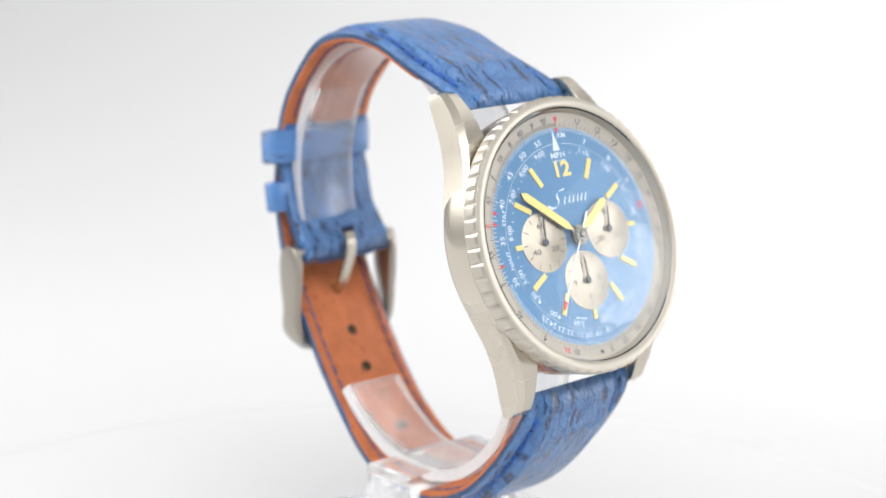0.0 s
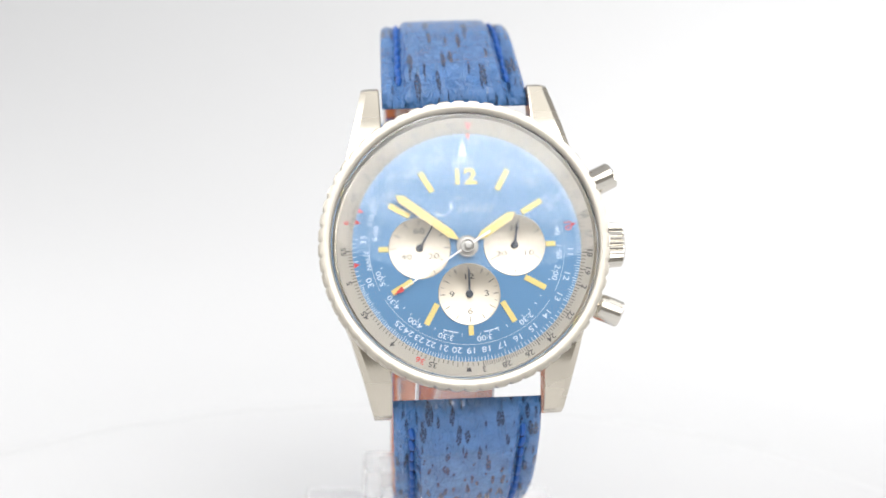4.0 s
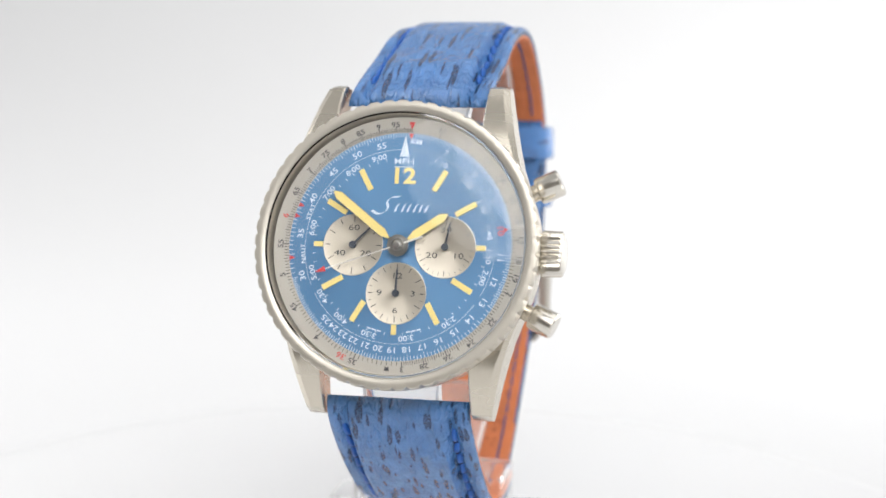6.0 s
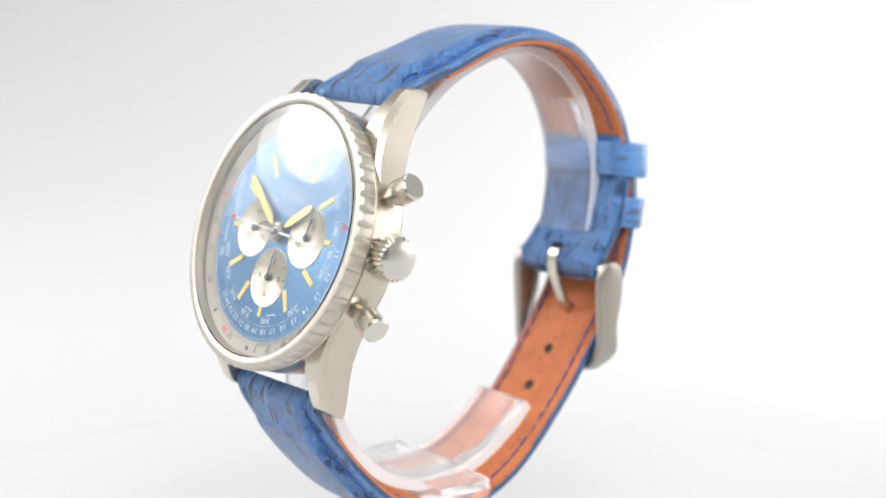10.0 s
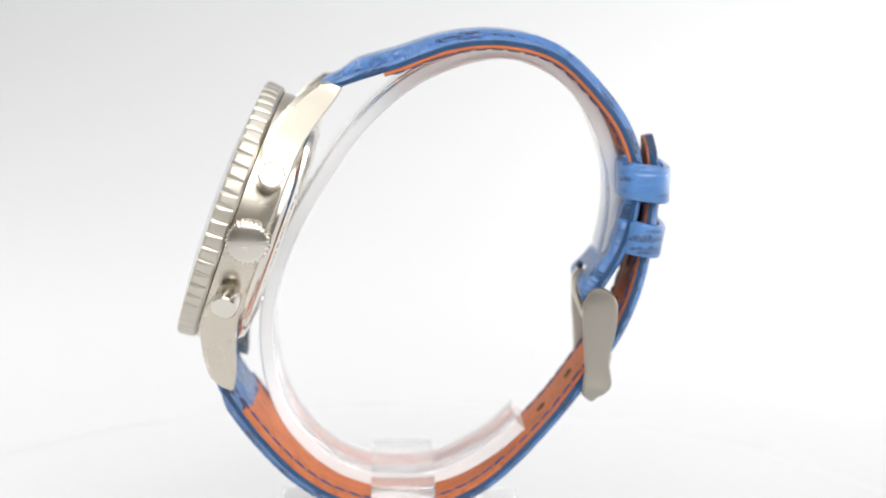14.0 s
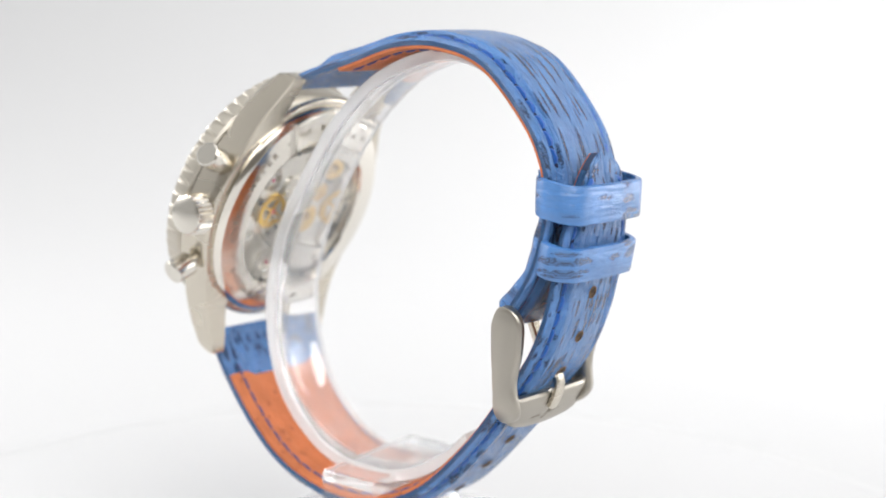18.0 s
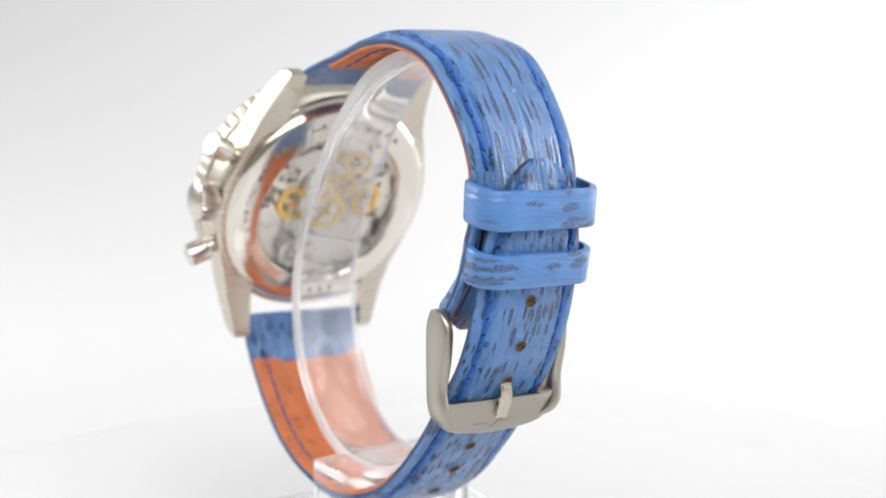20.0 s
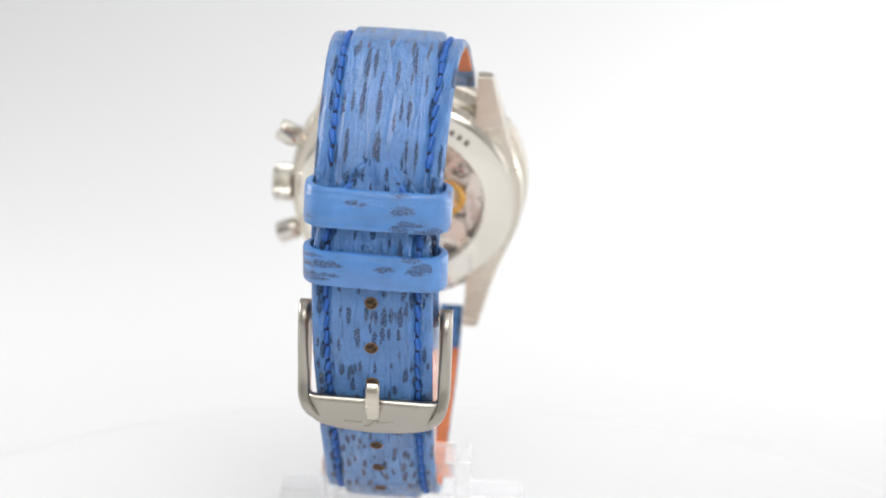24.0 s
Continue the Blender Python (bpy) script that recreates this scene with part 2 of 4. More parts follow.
def spline(points, n):
    """n evenly spaced points on a smooth curve through the given ones."""
    p = [np.array(q, float) for q in points]
    p = [2 * p[0] - p[1]] + p + [2 * p[-1] - p[-2]]
    fine = []
    for i in range(1, len(p) - 2):
        for k in range(40):
            t = k / 40
            a, b, c, d = p[i - 1], p[i], p[i + 1], p[i + 2]
            fine.append(0.5 * (2 * b + (c - a) * t + (2 * a - 5 * b + 4 * c - d) * t * t + (3 * b - a - 3 * c + d) * t ** 3))
    fine.append(p[-2])
    fine = np.array(fine)
    step = np.r_[0, np.cumsum(np.linalg.norm(np.diff(fine, axis=0), axis=1))]
    at = np.linspace(0, step[-1], n)
    return np.stack([np.interp(at, step, fine[:, k]) for k in range(fine.shape[1])], 1), step[-1]


def tube(bm, pts, radii, segs=12):
    loops = []
    for i, p in enumerate(pts):
        d = Vector(pts[min(i + 1, len(pts) - 1)]) - Vector(pts[max(i - 1, 0)])
        q = d.to_track_quat("Z", "Y")
        loops.append([tuple(Vector(p) + q @ Vector((radii[i] * math.cos(a), radii[i] * math.sin(a), 0)))
                      for a in (2 * math.pi * k / segs for k in range(segs))])
    loft(bm, loops)
    return bm


def letters(bm, text, size, m, wide=1.2, bold=0.0):
    """Adds flat lettering in Blender's own font to bm, centred on the pose m (millimetres)."""
    cu = bpy.data.curves.new("lettering", "FONT")
    cu.body, cu.size, cu.align_x, cu.align_y = text, size, "CENTER", "CENTER"
    cu.offset, cu.resolution_u = bold, 3
    ob = bpy.data.objects.new("lettering", cu)
    scene.collection.objects.link(ob)
    me = bpy.data.meshes.new_from_object(ob.evaluated_get(bpy.context.evaluated_depsgraph_get()))
    bpy.data.objects.remove(ob)
    bpy.data.curves.remove(cu)
    me.transform(m @ Matrix.Diagonal((wide, 1, 1, 1)))
    bm.from_mesh(me)
    bpy.data.meshes.remove(me)


def round_the_dial(r, deg, z=0.0):
    """A pose on the dial at clock angle deg, its top outward."""
    a = radians(deg)
    return Matrix.Translation((r * math.sin(a), r * math.cos(a), z)) @ Matrix.Rotation(-a, 4, "Z")


def bar(bm, m, x0, x1, y0, y1):
    bm.faces.new([bm.verts.new(m @ Vector((x, y, 0))) for x, y in ((x0, y0), (x1, y0), (x1, y1), (x0, y1))])


# ---------------------------------------------------------------- setting
def backdrop():
    """White paper sweep: table surface that curves up into the back wall, and closes round the camera."""
    bm = bmesh.new()
    prof = [(-1600, 0), (330, 0)] + [(330 + 850 * math.sin(a), 850 - 850 * math.cos(a)) for a in np.linspace(0.04, math.pi / 2, 32)] + [(1180, 1600)]
    loft(bm, [[(x, y, z) for y, z in prof] for x in np.linspace(-1500, 1500, 7)], closed=False, caps=False)
    ob = part("backdrop", bm, white_card, None, "seamless white paper backdrop curving up behind the table")
    tagged(ob, category="backdrop", kind="structure")


backdrop()


def studio_wall():
    """An unseen wall behind the camera, added so that the metal reflects something dim and warm."""
    ob = part("unseen_wall_front", block(bmesh.new(), -1500, 1500, -1500, -1400, 0.5, 1500), unseen_wall_paint, None, "plain warm grey wall added out of view for dim reflections")
    tagged(ob, category="wall", kind="structure")


studio_wall()

turntable = tagged(new("turntable"), "round white lacquered turntable with a soft edge", "turntable")
part("platter", turned([(0, 2), (109, 2), (109, 8), (0, 8)], 160), white_lacquer, turntable)
part("rim", turned([(109.1, 0), (113.2, 0), (114, 0.8), (114, 6.6), (113.4, 7.7), (112.6, 8), (109.1, 8)], 160, True), white_lacquer, turntable, "rounded white rim")

# ---------------------------------------------------------------- display stand
stand = tagged(new("display_stand"), "clear acrylic C-ring watch stand on a square base", "display stand")
CX, DIAL = 3.4, (4.63, -30.46, -49.73)     # the watch's middle plane and the middle of its dial (from the camera's height)


def stand_parts():
    up = Matrix.Translation((CX * MM, 0, Z0)) @ Matrix.Rotation(radians(1.6), 4, "Z")
    out, _ = spline([(15.8, -82.8), (11.6, -86.7), (4.5, -90.9), (-4, -92.4), (-11.5, -90.6), (-17.5, -86.2), (-21.6, -80.2), (-23.6, -72.0), (-23.4, -63.5),
                     (-20.2, -53.2), (-14.8, -43.2), (-8.9, -35.0), (-0.5, -27.8), (10.6, -24.0), (18.6, -25.8), (24.9, -31.4), (28.9, -40.6), (29.6, -48.0), (28.4, -56.0), (27.5, -58.8)], 110)
    bm = bmesh.new()
    loops = []
    for i, p in enumerate(out):
        d = out[min(i + 1, 109)] - out[max(i - 1, 0)]
        d /= np.hypot(*d)
        n = np.array([-d[1], d[0]])           # inward
        loops.append([(s, *(p + n * (h + 0.22 * c))) for s, h, c in ((-6.0, 0, 1), (-5.6, 0, 0), (5.6, 0, 0), (6.0, 0, 1), (6.0, 2.2, -1), (5.6, 2.2, 0), (-5.6, 2.2, 0), (-6.0, 2.2, -1))])
    loft(bm, loops)
    for f in bm.faces:
        if all(abs(v.co.x) > 5.55 for v in f.verts) and not min(v.co.x for v in f.verts) * max(v.co.x for v in f.verts) < 0 or len(f.verts) > 4:
            f.material_index = 1
    ring = part("ring", bm, [acrylic, acrylic_glare], stand, "clear acrylic open ring, its cut edges whitened to stand for glare", up)
    saddle = [(-12.6, -104), (-12.6, -92.6), (-12.2, -92.1), (12.2, -92.1), (12.6, -92.6), (12.6, -104), (9.9, -104), (9.9, -94.8), (-9.9, -94.8), (-9.9, -104)]
    bm = bmesh.new()
    loft(bm, [[(x * k, y, z) for x, z in saddle] for y, k in ((-7.7, 0.985), (-7.4, 1.0), (2.3, 1.0), (2.6, 0.985))])
    bridge_ = part("saddle", bm, acrylic, stand, "clear acrylic saddle that straddles the strap", up)
    base = part("base_plate", block(bmesh.new(), -21.8, 21.8, -23.6, 18.4, -117.0, -104.1, 0.8), acrylic, stand, "clear acrylic square base", up)
    for ob in (ring, bridge_, base):
        ob.visible_shadow = False


stand_parts()

# ---------------------------------------------------------------- watch: case
watch = tagged(new("wristwatch"), "steel pilot chronograph with blue dial on a blue leather strap", "watch")
BODY = Matrix.Translation((DIAL[0] * MM, DIAL[1] * MM, Z0 + DIAL[2] * MM)) @ Matrix.Rotation(radians(-2.4), 4, "Y")
CASE = BODY @ Matrix.Rotation(radians(1.0), 4, "Z") @ Matrix.Rotation(radians(90 - 19.1), 4, "X")      # x to three o'clock, y to twelve, z out of the dial


FACE = CASE @ Matrix.Translation((0.3 * MM, 0, 0))            # the dial sits a hair off the case's middle


def case_parts():
    case = part("case", turned([(17.0, -1.21), (20.7, -1.24), (20.9, -1.4), (20.85, -4.4), (20.65, -6.3), (20.3, -6.8), (19.9, -6.95), (17.2, -6.95), (17.0, -6.9)], 128, True), steel_side, watch, "brushed steel case band", CASE)
    # four lugs
    rows = [(8.0, 11.2, 19.0, -1.6, -6.8), (13.0, 11.2, 17.2, -1.5, -6.9), (16.5, 11.2, 16.3, -1.75, -7.3), (19.3, 11.2, 15.6, -2.55, -8.0),
            (22.0, 11.2, 14.95, -3.75, -8.9), (24.0, 11.2, 14.5, -5.0, -9.5), (25.1, 11.2, 14.25, -5.85, -9.75), (25.75, 11.35, 14.05, -7.3, -9.75), (25.8, 11.5, 13.95, -7.6, -9.7)]
    for sx in (1, -1):
        for sy in (1, -1):
            bm = bmesh.new()
            loops = []
            for y, a, b, zt, zb in rows:
                c = 0.65 + 0.3 * min(1.0, max(0.0, (y - 13) / 5)) * (1.0 if y < 25 else 0.5)
                if sy < 0 and y > 13:           # the lower pair is a little shorter
                    y = 13 + (y - 13) * 0.905
                if sx < 0:
                    a += 0.28
                loops.append([(sx * x, sy * y, z) for x, z in ((a, zb), (b - 0.2, zb), (b, zb + 0.25), (b, zt - c * 0.9), (b - c, zt), (a + 0.2, zt), (a, zt - 0.2))])
            loft(bm, loops)
            part("lug", bm, steel_satin, case, smooth=25)
    # fluted bezel
    def flute(a, k):
        u = (a * 60 / (2 * math.pi)) % 1.0
        d = abs(u - 0.5) * 2
        cut = max(0.0, 1 - d / (1, 1, 1, 1, 0.46, 0.50, 0.26, 0.1, 1, 1)[k])
        return -(0.0, 0.0, 0.0, 0.0, 0.20, 0.40, 0.26, 0.05, 0, 0)[k] * cut
    bm = turned([(19.12, 0.3), (19.72, 1.78), (19.95, 1.92), (20.75, 1.98), (21.3, 1.86), (21.5, 1.5), (21.47, 0.3), (21.3, -0.75), (20.95, -1.17), (19.2, -1.2)], 960, True, flute)
    for f in bm.faces:
        if all(v.co.xy.length < 19.8 for v in f.verts):
            f.material_index = 1
    part("bezel", bm, [bezel_satin, silver_paint], watch, "fluted steel rotating bezel", CASE @ mm(-0.1, 0.15, 0), 28)
    # crystal
    dome = [(19.4 * math.sin(a), 2.05 + 1.45 * (math.cos(a) - math.cos(0.95)) / (1 - math.cos(0.95))) for a in np.linspace(0, 0.95, 14)]
    k = 19.6 / dome[-1][0]
    top = [(r * k, z) for r, z in dome]
    low = [(r * k * 0.99, z - 0.4) for r, z in dome][::-1]
    ob = part("crystal", turned(top + low, 128), crystal_glass, watch, "domed clear watch crystal", CASE @ mm(-0.1, 0.15, 0), 60)
    ob.visible_shadow = False
    return case


case = case_parts()


def crown_parts():
    def ridges(a, k):
        return (0, 0, 0, -0.03, -0.2, -0.22, -0.08, 0, 0)[k] * (1 - math.cos(a * 26))
    out = Matrix.Rotation(radians(90), 4, "Y")
    m = CASE @ mm(20.0, 0.05, -4.4) @ out
    crown = part("crown", turned([(0, 4.45), (1.5, 4.38), (2.6, 4.2), (3.0, 4.02), (3.35, 3.8), (3.45, 1.1), (3.15, 0.75), (1.6, 0.7), (1.6, -0.5)], 156, False, ridges), steel_polished, watch, "fluted polished steel crown", m, 25)
    bm = bmesh.new()
    tube(bm, [(-0.9, 0.7, 4.3), (-0.9, -0.4, 4.3), (-0.3, -0.8, 4.3), (0.5, -0.7, 4.3), (0.8, 0.2, 4.3)], [0.12] * 5, 8)
    part("emblem", bm, steel_satin, crown, "plain engraved emblem")
    for sy, deg in ((1, 25.0), (-1, -24.5)):
        a = radians(deg)
        m = CASE @ mm(19.8 * math.cos(a), 19.8 * math.sin(a), -4.4) @ Matrix.Rotation(a, 4, "Z") @ out
        ob = part("pusher", turned([(0, 5.8), (1.75, 5.8), (2.0, 5.55), (2.02, 2.5), (1.85, 2.05), (1.2, 2.0)], 48), steel_polished, watch, "round polished chronograph pusher", m, 28)
        part("stem", turned([(1.25, 2.05), (1.25, 0.6), (1.5, 0.5), (1.5, -1.0)], 32), steel_satin, ob)


crown_parts()


# ---------------------------------------------------------------- watch: dial
def log_angle(n, top):
    return (360 * math.log10(n / top)) % 360


def dial_parts():
    dial = part("dial", turned([(0, 0), (16.95, 0), (16.95, -0.8), (0, -0.8)], 128), dial_blue, watch, "sunray blue chronograph dial", FACE)
    # silver slide-rule ring, turned a little from twelve
    ring = part("scale_ring", turned([(16.9, 0.04), (19.2, 0.42), (19.2, -0.6), (16.9, -0.6)], 160, True), ring_silver, watch, "silver slide-rule ring with black figures", FACE)
    TURN = 3.0
    black, red = bmesh.new(), bmesh.new()
    slope = Matrix.Rotation(radians(9.2), 4, "X")

    def on_ring(r, deg):
        return round_the_dial(r, deg + TURN, 0.04 + (r - 16.9) * 0.1652 + 0.025) @ slope

    for n in (11, 12, 13, 14, 15, 16, 17, 18, 19, 20, 22, 24, 26, 28, 30, 35, 40, 45, 50, 55, 65, 70, 75, 80, 85, 90, 95):
        s = str(n)[0] if n % 10 == 0 else str(n)
        letters(black, s, 1.12, on_ring(18.12, log_angle(n, 10)), 1.25, bold=0.012)
    letters(black, "\u03c0", 1.15, on_ring(18.12, log_angle(31.416, 10)))
    for fig, n in (("36", 36.4), ("6", 60)):
        letters(red, fig, 1.2, on_ring(18.12, log_angle(n, 10)), 1.25, bold=0.015)
        part("red_figure", red, ink_red, ring, "red slide-rule figure")
        red = bmesh.new()
    for k in range(100, 1000, 1):
        v = k / 10
        major = (v < 20 and k % 10 == 0) or (v < 60 and k % 50 == 0) or (v >= 60 and k % 50 == 0) or (20 <= v < 30 and k % 20 == 0)
        step = 1 if v < 13 else 2 if v < 30 else 5
        if v < 13 and k % 2:
            continue
        if k % step:
            continue
        bar(black, on_ring(16.98, log_angle(v, 10)), -0.07 if major else -0.045, 0.07 if major else 0.045, 0, 0.95 if major else 0.6 if k % (step * 5) else 0.75)
    m = on_ring(18.1, 0)
    red.faces.new([red.verts.new(m @ Vector(p)) for p in ((-0.45, 0.4, 0), (0, -0.75, 0), (0.45, 0.4, 0))])
    part("ring_figures", black, ink_black, ring, "black slide-rule figures and ticks")
    part("ring_pointer", red, ink_red, ring, "red triangle")

    # white scales on the blue dial
    white, red = bmesh.new(), bmesh.new()
    z = 0.03
    for n in (7, 8, 9, 11, 12, 13, 14, 15, 16, 17, 18, 19, 20, 21, 22, 23, 24, 25, 30, 35, 40, 45, 50, 55):
        v = n * 10 if n < 10 else n
        letters(white, str(n), 1.25, round_the_dial(15.25, log_angle(v, 60), z), 1.25, bold=0.008)
    letters(red, "10", 1.38, round_the_dial(15.25, log_angle(100, 60), z), bold=0.02)
    for v, s in ((70, "1:10"), (80, "1:20"), (90, "1:30"), (100, "1:40"), (110, "1:50"), (120, "2:00"), (150, "2:30"), (180, "3:00"), (210, "3:30"),
                 (240, "4:00"), (270, "4:30"), (300, "5:00"), (360, "6:00"), (420, "7:00"), (480, "8:00"), (540, "9:00")):
        letters(white, s, 1.15, round_the_dial(13.6, log_angle(v, 60), z), bold=0.012)
    for k in range(100, 1000):
        v = k / 10
        step = 1 if v < 15 else 2 if v < 30 else 5
        if k % step or (v >= 13 and v < 15 and k % 2):
            continue
        bar(white, round_the_dial(16.9, log_angle(v, 10) + 80.0, z), -0.045, 0.045, -0.85 if k % (step * 5) == 0 else -0.6, 0)
    for i in range(240):       # thin ring line and the hour ticks
        if i % 80 > 3:
            bar(white, round_the_dial(14.42, i * 1.5, z), -0.195, 0.195, -0.03, 0.03)
    for i in range(60):
        bar(white, round_the_dial(13.2, i * 6, z), -0.05, 0.05, -0.55 if i % 5 == 0 else -0.4, 0)
    letters(white, "KM", 1.05, round_the_dial(15.65, 6.2, z), bold=0.02)
    letters(white, "STAT", 0.9, round_the_dial(14.7, 289, z) @ Matrix.Rotation(0, 4, "Z"), bold=0.01)
    letters(white, "NAUT", 0.9, round_the_dial(14.7, 264, z), bold=0.01)
    for d in (290.5, 284.5, 262.5, 3.0):
        m = round_the_dial(16.5, d, z + 0.01)
        red.faces.new([red.verts.new(m @ Vector(p)) for p in ((-0.38, 0.35, 0), (0, -0.55, 0), (0.38, 0.35, 0))])
    m = round_the_dial(16.2, 80, z + 0.01)
    red.faces.new([red.verts.new(m @ Vector(p)) for p in ((-0.35, -0.45, 0), (0.35, -0.45, 0), (0, 0.4, 0))])
    # arrow and speed plate under twelve
    white.faces.new([white.verts.new(p) for p in ((-0.75, 13.35, z), (0.75, 13.35, z), (0.22, 15.6, z), (0.1, 16.3, z), (-0.1, 16.3, z), (-0.22, 15.6, z))])
    letters(white, "MPH", 1.25, Matrix.Translation((0, 12.6, z)), 1.25, bold=0.01)
    bar(white, Matrix.Translation((0, 0, z)), -1.5, 1.5, 11.75, 11.87)
    # maker's script as a plain flourish: a sweeping stroke and slanted strokes
    bm = bmesh.new()

    def stroke(pts, w):
        q, _ = spline(pts, 14 * len(pts))
        loft(bm, [[(x - w * 0.5, y - w * 0.35, z), (x + w * 0.5, y + w * 0.35, z)] for x, y in q], closed=False, caps=False)
    stroke([(-4.5, 5.25), (-3.6, 4.75), (-2.6, 4.95), (-2.05, 5.7), (-2.2, 6.5), (-1.6, 7.2), (-0.3, 7.35)], 0.36)
    for x in (-0.9, 0.15, 1.0, 1.95, 2.8, 3.7):
        stroke([(x, 5.1), (x + 0.1, 5.6), (x + 0.45, 6.25)], 0.38)
    part("maker_mark", bm, ink_white, dial, "white script flourish")
    # minute line of unreadable small print
    for d in (-17, -13.5, -10, 10, 13.5, 17):
        bar(white, round_the_dial(12.75, 180 + d, z), -0.33, 0.33, -0.1, 0.1)
    part("dial_figures", white, ink_white, dial, "white navigation scale figures")
    part("dial_red_marks", red, ink_red, dial, "small red triangles and figures")
    # applied luminous markers and the numeral
    def slab(bm, m, w, h, t=0.16):
        loft(bm, [[m @ Vector((x, y, zz)) for x, y in ((-w + c, -h + c), (w - c, -h + c), (w - c, h - c), (-w + c, h - c))] for zz, c in ((0.0, 0), (t * 0.7, 0), (t, 0.06))])
    for h in range(1, 12):
        bm = bmesh.new()
        r, w, ln = (12.35, 0.38, 0.72) if h in (3, 9) else (12.35, 0.38, 0.72) if h == 6 else (11.3, 0.42, 1.72)
        slab(bm, round_the_dial(r, h * 30, 0.01), w, ln)
        part("hour_marker", bm, lume_yellow, dial, "cream luminous bar")
    bm = bmesh.new()
    letters(bm, "12", 3.25, Matrix.Translation((0, 10.35, 0.08)), bold=0.1)
    part("numeral", bm, lume_yellow, dial, "cream luminous twelve")
    # three counters
    for (x, y), figs, ticks, fine, ang in (((-7.0, 0), (("60", 0), ("20", 120), ("40", 240)), 12, 12, None), ((7.0, 0), (("30", 0), ("10", 120), ("20", 240)), 6, 30, 10.0), ((0, -7.0), (("12", 0), ("3", 90), ("6", 180), ("9", 270)), 12, 24, 1.0)):
        sub = part("counter", turned([(0, 0.035), (4.35, 0.035), (4.5, 0.09), (4.58, 0.05), (4.58, -0.2), (0, -0.2)], 72), silver_paint, dial, "round silver counter", mm(x, y, 0))
        bm = bmesh.new()
        for i in range(ticks):
            bar(bm, round_the_dial(4.28, i * 360 / ticks, 0.06), -0.06, 0.06, -0.95 if i % 2 == 0 else -0.75, 0)
        for i in range(fine):
            bar(bm, round_the_dial(4.28, i * 360 / fine, 0.06), -0.03, 0.03, -0.5, 0)
        for s, d in figs:
            a = radians(d)
            letters(bm, s, 1.2, Matrix.Translation((2.55 * math.sin(a) * (1.0 if len(figs) == 4 else 0.9), 2.55 * math.cos(a) * (1.0 if d else 1.0), 0.06)), 1.5, bold=0.0)
        part("counter_print", bm, ink_black, sub, "black figures and ticks")
        if ang is not None:
            part("counter_hand", small_hand(), hand_grey, sub, "dark thin counter hand", mm(0, 0, 0.35) @ Matrix.Rotation(radians(-ang), 4, "Z"))
    return dial


def small_hand():
    bm = bmesh.new()
    prism(bm, [(-0.17, -0.4), (0.17, -0.4), (0.13, 3.4), (0.0, 3.8), (-0.13, 3.4)], 0, 0.1)
    lathe(bm, [(0, 0.22), (0.5, 0.2), (0.55, 0.1), (0.55, -0.05), (0, -0.05)], 24)
    return bm


dial = dial_parts()
SMALL = FACE @ mm(-7.0, 0, 0.35)
small_seconds = part("small_seconds_hand", small_hand(), hand_grey, watch, "dark thin running seconds hand", SMALL)


def main_hand(length, w, start):
    """Cream pencil hand on a grey frame."""
    frame_, fill = bmesh.new(), bmesh.new()
    prism(frame_, [(-0.25, 0.2), (0.25, 0.2), (0.28, start - 0.5), (w * 0.35, start), (w + 0.09, start + 1.2), (w + 0.09, length - 1.0), (0.12, length), (-0.12, length), (-w - 0.09, length - 1.0), (-w - 0.09, start + 1.2), (-w * 0.35, start), (-0.28, start - 0.5)], 0, 0.12)
    prism(fill, [(0.12, start - 0.15), (w, start + 1.1), (w, length - 1.0), (0.1, length - 0.1), (-0.1, length - 0.1), (-w, length - 1.0), (-w, start + 1.1), (-0.12, start - 0.15)], 0.1, 0.17)
    lathe(frame_, [(0.4, 0.0), (1.6, 0.0), (1.6, 0.12), (0.4, 0.12)], 32, True)
    return frame_, fill


for name, length, w, start, z, deg in (("hour_hand", 8.7, 0.62, 1.9, 0.55, 56.5), ("minute_hand", 12.9, 0.6, 1.9, 0.8, 307.5)):
    a, b = main_hand(length, w, start)
    ob = part(name, a, hand_steel, watch, "pencil hand filled with cream lume", FACE @ mm(0, 0, z) @ Matrix.Rotation(radians(-deg), 4, "Z"))
    part("lume", b, lume_yellow, ob)
bm = bmesh.new()
prism(bm, [(-0.16, -4.0), (0.16, -4.0), (0.1, 0), (0.07, 12.2), (-0.07, 12.2), (-0.1, 0)], 0, 0.1)
lathe(bm, [(0, 0.62), (0.36, 0.6), (0.46, 0.5), (0.48, 0.2), (0.78, 0.16), (0.86, 0.3), (1.0, 0.3), (1.08, 0.1), (1.28, 0.08), (1.32, 0.0), (0, 0)], 32)
for f in bm.faces:
    if all(v.co.xy.length < 1.4 for v in f.verts):
        f.material_index = 1
chrono_hand = part("chronograph_hand", bm, [sweep_steel, hand_steel], watch, "thin steel sweep hand", FACE @ mm(0, 0, 1.05))
bm = bmesh.new()
prism(bm, [(-0.42, 11.4), (0.42, 11.4), (0.05, 12.9), (-0.05, 12.9)], 0.02, 0.12)
part("red_tip", bm, ink_red, chrono_hand, "red arrow tip")


